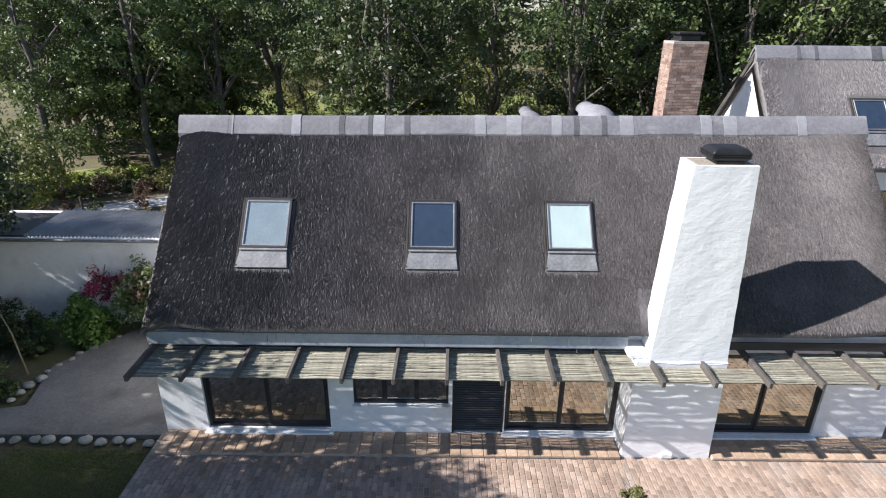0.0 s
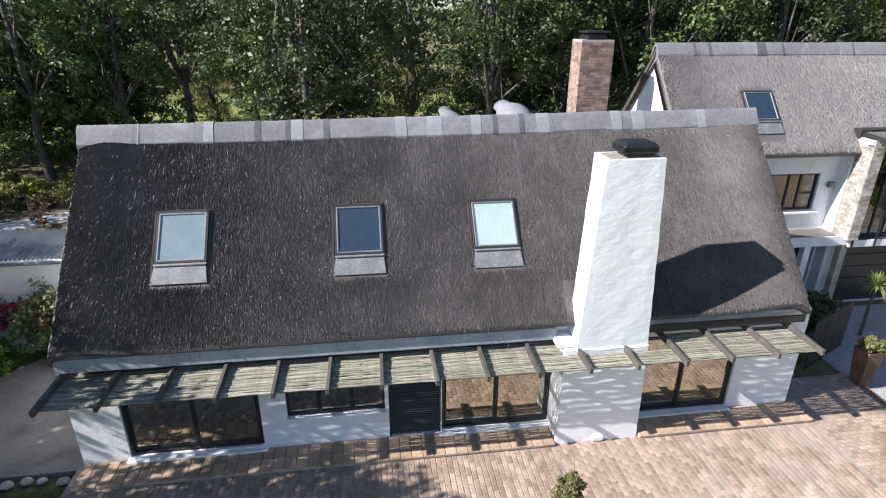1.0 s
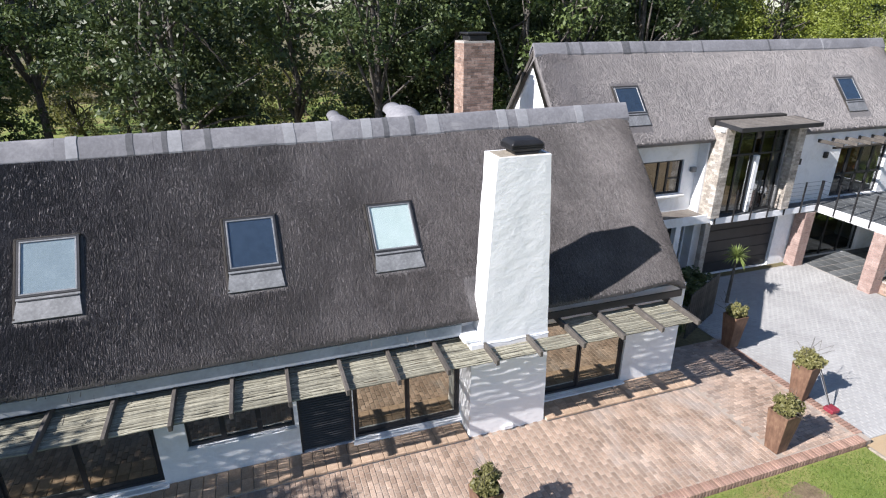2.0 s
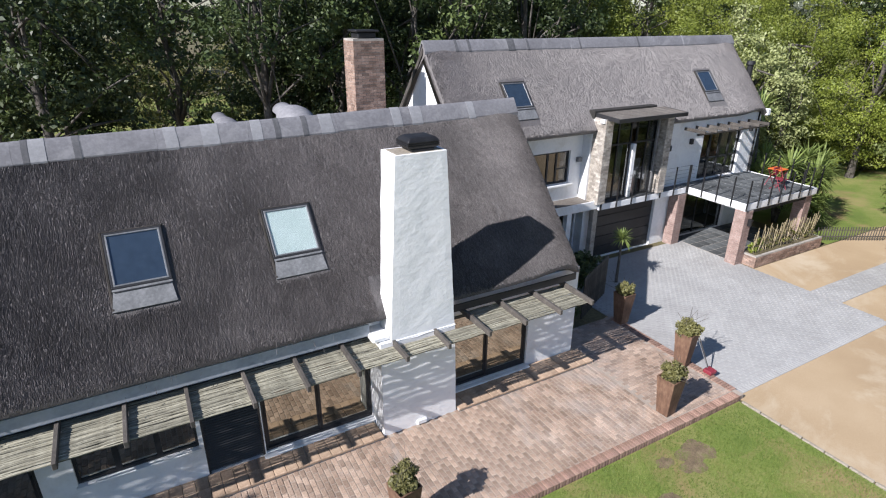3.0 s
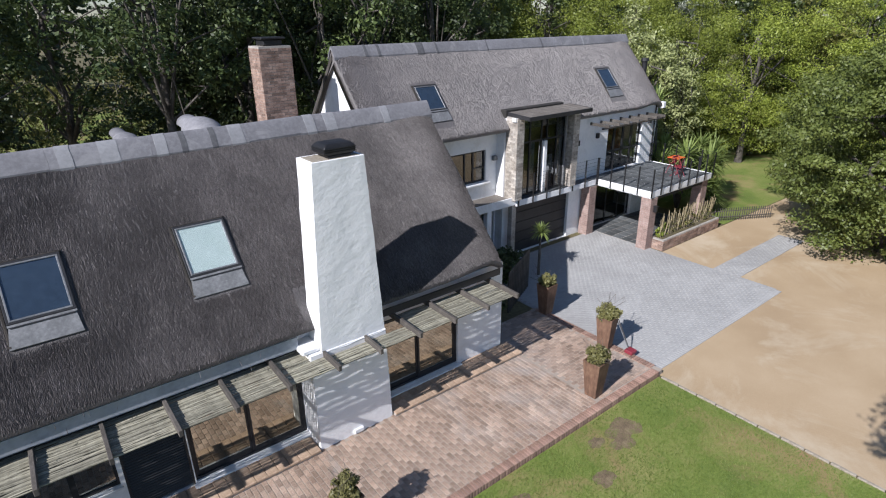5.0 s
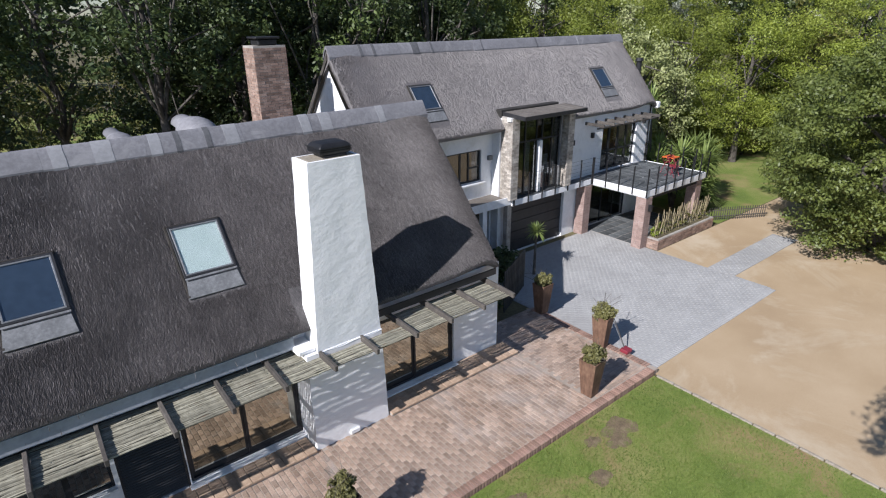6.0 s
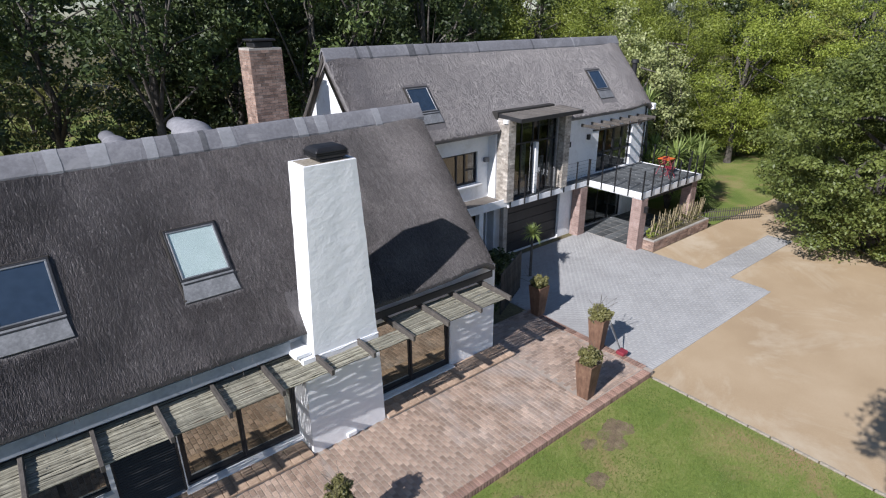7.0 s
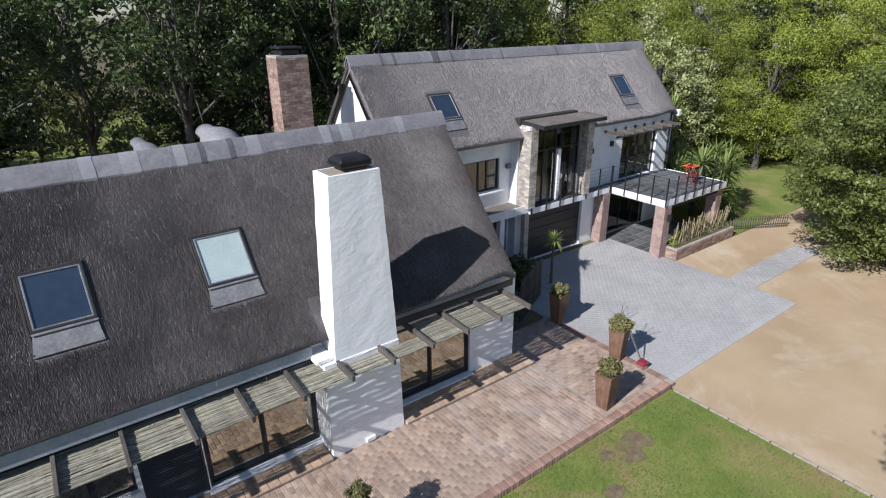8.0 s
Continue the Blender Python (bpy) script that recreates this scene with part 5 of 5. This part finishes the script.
def yucca(x, y, z, stem, size, blades, seed, label, name="yucca", heads=1, lean=0.0):
    rng = np.random.default_rng(seed)
    th = thing(name, (x, y, z), label, "yucca")
    bm = bmesh.new()
    tops = []
    for h in range(heads):
        t = Vector((rng.normal(0, 0.35 * (heads > 1)), rng.normal(0, 0.3 * (heads > 1)), stem * (1 if heads == 1 else rng.uniform(0.35, 1.0))))
        tube(bm, (0, 0, 0), t, 0.07 * size + 0.02, 0.05 * size + 0.01, 7)
        tops.append(t)
    part("stem", bm, BARK, th)
    verts, faces = [], []
    for t in tops:
        for k in range(blades):
            az, el = rng.uniform(0, math.tau), math.asin(rng.uniform(-0.35, 1.0))
            d = np.array([math.cos(az) * math.cos(el), math.sin(az) * math.cos(el), math.sin(el)])
            side = np.cross(d, [0, 0, 1.0])
            side /= np.linalg.norm(side) + 1e-6
            L, w = size * rng.uniform(0.75, 1.1), 0.032 * size + 0.008
            c0 = np.array(t)
            mid = c0 + d * L * 0.55 + np.array([0, 0, 0.02])
            tip = c0 + d * L + np.array([0, 0, -0.16 * L * (1 - d[2])])
            i = len(verts)
            verts += [c0 - side * w * 0.6, c0 + side * w * 0.6, mid + side * w, mid - side * w, tip]
            faces += [(i, i + 1, i + 2, i + 3), (i + 3, i + 2, i + 4)]
    me = bpy.data.meshes.new("foliage")
    me.from_pydata([tuple(v) for v in verts], [], faces)
    me.materials.append(LEAF_PALM)
    ob = tagged(new("foliage", me), "sword-shaped green blades", kind="stuff")
    ob.parent = th
    return th


yucca(10.45, 2.3, DRIVE_Z, 1.68, 0.52, 80, 3, "slim single-stemmed yucca with a bright green head")
for k, (x, y, st, sz, hd) in enumerate(((21.5, 3.4, 3.4, 1.1, 6), (22.6, 2.9, 2.4, 1.15, 6), (21.9, 4.9, 4.9, 1.15, 6), (22.0, 2.2, 1.6, 1.0, 5), (23.4, 3.5, 3.0, 1.0, 6))):
    yucca(x, y, DRIVE_Z, st, sz, 70, 20 + k, "tall clump of green spiky yucca beside the deck", heads=hd)

# shaded corner between the houses
scr = thing("slatted_screen", (7.6, 0.95, DRIVE_Z), "dark upright slatted timber screen in shade", "screen")
sl = data_of("slat", boxed(-0.03, -0.02, 0, 0.03, 0.02, 1.45, 0.004), TIMBER)
for k in range(13):
    p = new("slat", sl)
    p.parent, p.location = scr, (k * 0.15, k * 0.075, 0)
for k, (x, y, r) in enumerate(((9.5, 3.1, 0.6), (8.6, 2.6, 0.7), (7.4, 2.7, 0.8), (6.7, 1.3, 0.6))):
    bush(x, y, DRIVE_Z, r, 60 + k, "dark green shrub in the shaded corner", LEAF_OAK, 0.06, 50, 50)
for k in range(9):
    bush(16.2 + k * 0.46, 1.1, DRIVE_Z + 0.45, 0.16 + 0.04 * (k % 3), 90 + k, "small green shrub in the brick bed", LEAF_LIGHT if k < 2 else LEAF_YELLOW, 0.03, 22, 26, 1.2)

# garden side planting
bush(-13.75, 3.35, DRIVE_Z, 0.72, 70, "bright green leafy shrub beside the path", LEAF_BRIGHT, 0.055, 80, 70)
bush(-12.1, 3.9, DRIVE_Z, 0.85, 71, "dense dark bougainvillea shrub against the shed", LEAF_MID, 0.05, 80, 70, 1.25)
bush(-13.6, 4.1, 0.9, 0.55, 72, "pink flowering bougainvillea spray", LEAF_RED, 0.05, 22, 40, 0.7)
bush(-12.4, 4.0, 0.9, 0.7, 73, "dry reddish bougainvillea growth", LEAF_DRYRED, 0.045, 40, 40, 0.7)
for k, (x, y, r, m) in enumerate(((-15.5, 3.2, 0.7, LEAF_OAK), (-16.4, 2.2, 0.8, LEAF_OAK), (-15.1, 1.2, 0.45, LEAF_MID), (-16.2, 0.7, 0.5, LEAF_BRIGHT), (-17.2, 3.5, 1.0, LEAF_OAK), (-14.9, 2.7, 0.4, LEAF_MID), (-14.4, 0.9, 0.3, LEAF_MID), (-17.5, 1.4, 0.7, LEAF_MID))):
    bush(x, y, DRIVE_Z, r, 110 + k, "low green garden shrub in the bed", m, 0.05, 50, 50, 0.7)
TRACK_DIR = Vector((0.863, 0.505))
for k, (along, off, r, m) in enumerate(((14.6, 0.0, 0.4, LEAF_MID), (16.6, -0.1, 0.45, LEAF_DRYRED), (17.6, -0.2, 0.3, LEAF_DRYRED), (18.6, -0.6, 0.35, LEAF_MID), (20.6, -0.2, 0.4, LEAF_DRYRED))):
    p = Vector((-36.0, 4.85)) + TRACK_DIR * along + Vector((-0.505, 0.863)) * off
    bush(p.x, p.y, DRIVE_Z, r, 140 + k, "straggly young plant beside the garden track", m, 0.06, 20, 26, 1.6)
for k in range(17):
    p = Vector((-36.0, 6.72)) + TRACK_DIR * (10.5 + k * 0.95) + Vector((-0.505, 0.863)) * (1.5 + 0.4 * math.sin(k * 2.3))
    bush(p.x, p.y, DRIVE_Z, 0.42 + 0.14 * ((k * 7) % 3), 150 + k, "dry brown shrub on the soil bank", (LEAF_DRYRED, LEAF_MID, LEAF_DRYRED, LEAF_YELLOW)[k % 4], 0.06, 30, 34, 0.8)
for k in range(22):
    p = Vector((-36.0, 6.72)) + TRACK_DIR * (9.0 + k * 0.9) + Vector((-0.505, 0.863)) * (3.3 + 0.5 * math.sin(k * 1.7))
    bush(p.x, p.y, DRIVE_Z, 0.6, 170 + k, "rough yellow-green grassy shrub", LEAF_YELLOW if k % 3 else LEAF_LIGHT, 0.07, 40, 40, 0.75)
for k in range(4):
    p = Vector((-36.0, 4.85)) + TRACK_DIR * (16.0 + k * 2.2) + Vector((-0.505, 0.863)) * (1.75 if k > 1 else -0.25)
    bm = bmesh.new()
    tube(bm, (p.x, p.y, DRIVE_Z), (p.x - 0.05, p.y, 0.85), 0.06, 0.05, 7)
    tagged(part("post", bm, TIMBER), "short weathered garden post by the track", "post", "track posts")

# ---------------------------------------------------------------- trees
PLANT_Z = DRIVE_Z
kinds = [make_tree(100, 13.5, 4.2, 3.6, LEAF_OAK, "tall dark oak with dense glossy foliage"),
         make_tree(101, 15.0, 4.6, 4.5, LEAF_OAK, "tall dark oak with dense glossy foliage", 120, 110),
         make_tree(102, 12.0, 3.8, 2.6, LEAF_OAK, "dark oak with a low spreading crown", 100, 110),
         make_tree(103, 14.0, 4.0, 3.2, LEAF_MID, "mid-green tree with pale bare limbs", 85, 100, branches=24),
         make_tree(104, 12.5, 4.3, 1.4, LEAF_LIGHT, "bright green feathery leaved tree", 100, 420, 0.062, flatten=0.5, clump_r=1.15, hollow=0.78),
         make_tree(105, 9.0, 3.2, 1.0, LEAF_YELLOW, "olive-yellow dry bushy tree", 80, 100, 0.10),
         make_tree(106, 11.0, 2.6, 0.6, LEAF_GREY, "tall grey-green drooping tree", 90, 110, 0.12, droop=1.0)]
OAK_LOW = make_tree(125, 10.5, 3.9, 0.2, LEAF_OAK, "dark bushy oak with leaves down to the ground", 150, 115, 0.12)
LOW = {12: OAK_LOW,
       13: make_tree(126, 10.5, 3.9, 0.2, LEAF_MID, "bushy green tree with leaves down to the ground", 150, 115, 0.11),
       14: make_tree(127, 14.0, 4.6, 2.0, LEAF_OAK, "distant dark green leafy tree", 70, 40, 0.32)}
for k in kinds:
    k.location.z = PLANT_Z
rnd = random.Random(77)


def grow(kind, x, y, size=1.0):
    if kind in LOW:
        source = LOW[kind]
    else:
        source = kinds[kind]
    m = pose(x, y, PLANT_Z, 0, 0, rnd.uniform(0, 360))
    t = source
    if kind in placed:
        t = copy_thing(source, m)
    else:
        placed.add(kind)
        t.matrix_basis = m
    t.scale = (size, size, size * rnd.uniform(0.92, 1.08))


placed = set()
# first rank close behind the roofs, with gaps between the trunks
for x, y, k in ((-25.5, 20.5, 3), (-21.0, 22.5, 3), (-17.0, 23.5, 3), (-14.2, 25.5, 1), (-8.6, 21, 1), (-6.2, 17.5, 2), (-1.2, 20.5, 3), (2.2, 17.5, 1), (6.5, 19, 0), (9.8, 17, 3),
                (13.5, 19, 1), (17.5, 17, 0), (21.5, 18.5, 3), (26, 17, 4), (30.5, 14, 4), (34.5, 10, 4), (29.5, 20, 0), (39, 5.5, 5), (38, 14, 6), (44, 2, 6), (47, 9, 4), (37.5, 8.0, 0), (31.5, 17.5, 2), (45, -4, 2)):
    grow(k, x, y, rnd.uniform(0.92, 1.1))
for x, y, s in ((25.5, 11.5, 0.75), (29, 9.0, 0.8), (33, 6.0, 0.85), (36.5, 2.5, 0.9), (41, -2, 1.0)):
    grow(4, x, y, s)
# low-crowned oaks that close the gaps between the trunks
for x, y in ((-30, 29), (-25, 29.5), (-20.5, 29), (-6.5, 25), (4.6, 23), (9.2, 22.5), (14.8, 23), (19.6, 22), (24.5, 22)):
    grow(12, x, y, rnd.uniform(0.95, 1.15))
for x, y, s in ((-24.6, 23.5, 0.85), (-20.6, 25.2, 0.9), (-18.0, 28.0, 0.9)):
    grow(13, x, y, s)
# deeper ranks
for x, y, k in ((-27.5, 26, 0), (-22, 31, 1), (7, 28, 1), (13, 27, 0), (19, 26, 1), (25, 27, 3), (33, 25, 3), (40, 21, 4), (48, 16, 0),
                (16, 38, 14), (28, 38, 14), (40, 33, 0), (52, 26, 14), (54, 6, 3), (52, -3, 6), (58, 14, 14), (24, 48, 14), (38, 46, 14), (64, 32, 14), (66, 4, 14), (60, 8.5, 14), (64, 12, 14), (60, 2, 14), (57, 16, 14), (-22, 62, 14), (-12, 64, 14), (-3, 62, 14)):
    grow(k, x, y, rnd.uniform(1.0, 1.25))
for k in range(20):
    grow(14, -75 + k * 8.2 + rnd.uniform(-2, 2), 82 + rnd.uniform(-6, 8), rnd.uniform(1.2, 1.6))
for x, y in ((-3.2, 33), (-1.0, 38), (1.5, 45), (-5, 46), (3.5, 34), (-14.5, 35), (-12.5, 38), (-16.5, 39), (-10.5, 36), (-18.5, 42)):
    grow(5, x, y, rnd.uniform(0.5, 0.8))
# shade trees just outside the terrace, and the large layered tree by the forecourt
kinds.append(make_tree(120, 8.8, 3.9, 3.0, LEAF_OAK, "shade tree standing over the lawn corner", 150, 95, 0.115))
for x, y, s in ((-15.2, -5.9, 1.0), (-20.0, -5.6, 1.05), (-23.2, 0.6, 1.0), (-14.5, -4.6, 0.92), (-12.9, -6.0, 0.84), (-20.2, -0.4, 0.9), (-21.4, -2.4, 0.9), (-18.0, 3.4, 0.68)):
    grow(7, x, y, s)
kinds.append(make_tree(123, 6.5, 2.6, 0.4, LEAF_BRIGHT2, "leafy olive-green tree on the garden side", 90, 90, 0.09))
kinds.append(make_tree(121, 7.6, 4.6, 0.1, LEAF_LAYER, "large spreading tree with layered dark green foliage", 400, 400, 0.062, flatten=0.45, clump_r=0.85, hollow=0.66, trunk=0.3))
grow(9, 22.7, -4.9, 1.03)
kinds.append(make_tree(122, 8.6, 1.25, 5.7, LEAF_MID, "slim tree standing on the lawn", 90, 70, 0.075, clump_r=0.42, trunk=0.09, branches=10))
grow(10, 1.7, -11.25)
grow(4, 32, -2.5, 0.8)
for x, y, s in ((-20.6, 10.6, 0.85), (-26.5, 15.0, 1.0)):
    grow(8, x, y, s)
for k in range(9):
    bush(24.5 + k * 2.2, 9.5 - 0.5 * k + 0.8 * math.sin(k * 2), DRIVE_Z, 1.5, 200 + k, "dense green undergrowth along the garden lawn", (LEAF_LIGHT, LEAF_MID, LEAF_YELLOW)[k % 3], 0.09, 60, 60, 1.1)

kinds.append(make_tree(124, 9.5, 1.9, 0.8, LEAF_PALE, "slender pale yellow-green tree behind the gable", 80, 100, 0.085, clump_r=0.6))
for x, y, s in ((24.5, 8.0, 1.0), (26.5, 7.2, 0.8)):
    grow(11, x, y, s)

# ---------------------------------------------------------------- lawn blades
BARE = ((5.75, -4.72, 0.42, 1), (5.35, -4.95, 0.30, 2), (4.19, -5.38, 0.26, 3), (4.9, -4.6, 0.18, 4), (2.2, -4.9, 0.5, 5), (1.2, -5.6, 0.4, 6))
for bx, by, br, seed in BARE:
    bm = bmesh.new()
    rim = []
    for k in range(26):
        a = k * math.tau / 26
        r = br * (0.8 + 0.45 * noise.noise((math.cos(a) * 1.6 + seed * 7, math.sin(a) * 1.6, 0.3)))
        rim.append(bm.verts.new((1.25 * r * math.cos(a), r * math.sin(a), 0)))
    mid = bm.verts.new((0, 0, 0.012))
    for k in range(26):
        bm.faces.new((rim[k], rim[(k + 1) % 26], mid))
    patch = thing("bare_patch", (bx, by, DRIVE_Z + 0.034), "worn brown earth patch in the lawn", "bare earth", kind="structure")
    part("soil", bm, WORN, patch)


def lawn_blades(x0, x1, y0, y1, count, seed):
    rng = np.random.default_rng(seed)
    p = np.stack([rng.uniform(x0, x1, count), rng.uniform(y0, y1, count), np.full(count, DRIVE_Z + 0.03)], 1)
    for bx, by, br, _ in BARE:
        near = np.hypot(p[:, 0] - bx, p[:, 1] - by) < br * rng.uniform(0.35, 1.0, len(p))
        p = p[~near]
    count = len(p)
    az = rng.uniform(0, math.tau, count)
    side = np.stack([np.cos(az), np.sin(az), 0 * az], 1) * rng.uniform(0.004, 0.009, (count, 1))
    tip = p + np.stack([rng.normal(0, 0.02, count), rng.normal(0, 0.02, count), rng.uniform(0.02, 0.055, count)], 1)
    v = np.stack([p - side, p + side, tip], 1).reshape(-1, 3)
    me = bpy.data.meshes.new("grass")
    me.from_pydata(v.tolist(), [], np.arange(3 * count).reshape(-1, 3).tolist())
    me.materials.append(GRASS)
    return tagged(new("grass", me), "short green lawn grass blades", "grass", kind="stuff")


lawn_blades(-1.5, 8.15, -9.5, -4.1, 65000, 8)
lawn_blades(-13, -9.9, -4.5, -0.95, 30000, 9)

# ---------------------------------------------------------------- paving, piece by piece


def paved(name, parent, cells, size, height, material_one, material_many, chosen, seed, label, bevel=0.006, tilt=0.012):
    """cells: (x, y, along_y). The chosen ones become parts of their own, the rest one joined part."""
    rnd = random.Random(seed)
    L, W = size
    shapes = {True: data_of(name, boxed(-W / 2, -L / 2, -height, W / 2, L / 2, 0, bevel), material_one),
              False: data_of(name, boxed(-L / 2, -W / 2, -height, L / 2, W / 2, 0, bevel), material_one)}
    verts, faces = [], []
    for x, y, along in cells:
        z, tx, ty = rnd.uniform(-0.004, 0.002), rnd.uniform(-tilt, tilt), rnd.uniform(-tilt, tilt)
        if chosen(x, y):
            p = new(name, shapes[along])
            p.parent, p.location, p.rotation_euler = parent, (x, y, parent["top"] + z), (tx, ty, rnd.uniform(-0.02, 0.02))
            continue
        a, b = (W / 2, L / 2) if along else (L / 2, W / 2)
        i = len(verts)
        for dx, dy in ((-1, -1), (1, -1), (1, 1), (-1, 1)):
            verts.append((x + dx * (a - bevel), y + dy * (b - bevel), parent["top"] + z + dx * a * ty + dy * b * tx))
        for dx, dy in ((-1, -1), (1, -1), (1, 1), (-1, 1)):
            verts.append((x + dx * a, y + dy * b, parent["top"] + z - 0.006 + dx * a * ty + dy * b * tx))
        for dx, dy in ((-1, -1), (1, -1), (1, 1), (-1, 1)):
            verts.append((x + dx * a, y + dy * b, parent["top"] - height))
        faces.append((i, i + 1, i + 2, i + 3))
        for k in range(4):
            m = (k + 1) % 4
            faces.append((i + 4 + k, i + 4 + m, i + m, i + k))
            faces.append((i + 8 + k, i + 8 + m, i + 4 + m, i + 4 + k))
    me = bpy.data.meshes.new(name + "_field")
    me.from_pydata(verts, [], faces)
    me.materials.append(material_many)
    ob = new(name + "_field", me)
    ob.parent = parent
    tagged(ob, label, kind="stuff")


terr = thing("brick_terrace", (0, 0, 0), "weathered red brick terrace with a brick edge", "terrace", kind="structure")
terr["top"] = 0.0
part("bed", boxed(-9.95, -4.02, -0.2, 8.40, -0.52, -0.012), JOINT, terr, "sandy bed between the bricks")
part("bed", boxed(5.9, -0.52, -0.2, 8.40, 0.45, -0.012), JOINT, terr)
cells = []
for i in range(140):
    for j in range(12):
        y = -1.30 - j * 0.226 + (0.113 if i % 2 else 0)
        if y > -3.79:
            cells.append((-9.87 + i * 0.1135, y, True))
for j in range(38):
    for i in range(10):
        x = 6.15 + i * 0.226 + (0.113 if j % 2 else 0)
        y = 0.38 - j * 0.111
        if x < 8.10:
            cells.append((x, y, False))
paved("brick", terr, cells, (0.207, 0.0965), 0.05, PAVER_ONE, PAVER, lambda x, y: 0.1 < x < 2.6, 6, "rest of the brick paving")
edge = [(-9.9 + k * 0.083, -3.93, True) for k in range(int(18.2 / 0.083))]
terr["top"] = 0.012
edge2 = [(8.31, -3.75 + k * 0.083, False) for k in range(50)]
paved("edge_brick", terr, edge + edge2, (0.222, 0.066), 0.19, EDGE_ONE, EDGE_BRICK, lambda x, y: 0.5 < x < 6.5, 7, "rest of the brick edging")

cob = thing("cobble_forecourt", (0, 0, 0), "grey cobble paved forecourt", "driveway", kind="structure")
cob["top"] = DRIVE_Z + 0.035
part("bed", boxed(8.42, -3.86, DRIVE_Z - 0.1, 15.85, 3.98, DRIVE_Z + 0.026), CONCRETE, cob)
part("bed", boxed(15.85, -2.45, DRIVE_Z - 0.1, 21.4, -1.45, DRIVE_Z + 0.026), CONCRETE, cob)
cells = []
for j in range(72):
    for i in range(34):
        cells.append((8.58 + i * 0.214 + (0.107 if j % 2 else 0), -3.66 + j * 0.106, False))
for j in range(9):
    for i in range(25):
        cells.append((16.0 + i * 0.214 + (0.107 if j % 2 else 0), -2.38 + j * 0.106, False))
paved("cobble", cob, cells, (0.206, 0.098), 0.05, COBBLE_ONE, COBBLE, lambda x, y: 8.4 < x < 10.3 and -3.7 < y < -2.5, 8, "rest of the cobbles", tilt=0.003)
border = [(8.47 + k * 0.106, -3.80, True) for k in range(70)] + [(15.80, -3.66 + k * 0.106, False) for k in range(12)]
paved("border_cobble", cob, border, (0.206, 0.098), 0.06, COBBLE_ONE, COBBLE, lambda x, y: False, 9, "row of border cobbles", tilt=0.003)
kerb = thing("lawn_kerb", (0, 0, 0), "thin grey stone kerb between lawn and sand", "kerb", kind="structure")
ks = data_of("kerb_stone", boxed(-0.04, -0.235, -0.15, 0.04, 0.235, 0.055, 0.014), KERB)
for k in range(22):
    p = new("kerb_stone", ks)
    p.parent, p.location, p.rotation_euler = kerb, (8.24 + rnd.uniform(-0.012, 0.012), -4.35 - k * 0.495, DRIVE_Z), (0, 0, radians(rnd.uniform(-1.5, 1.5)))
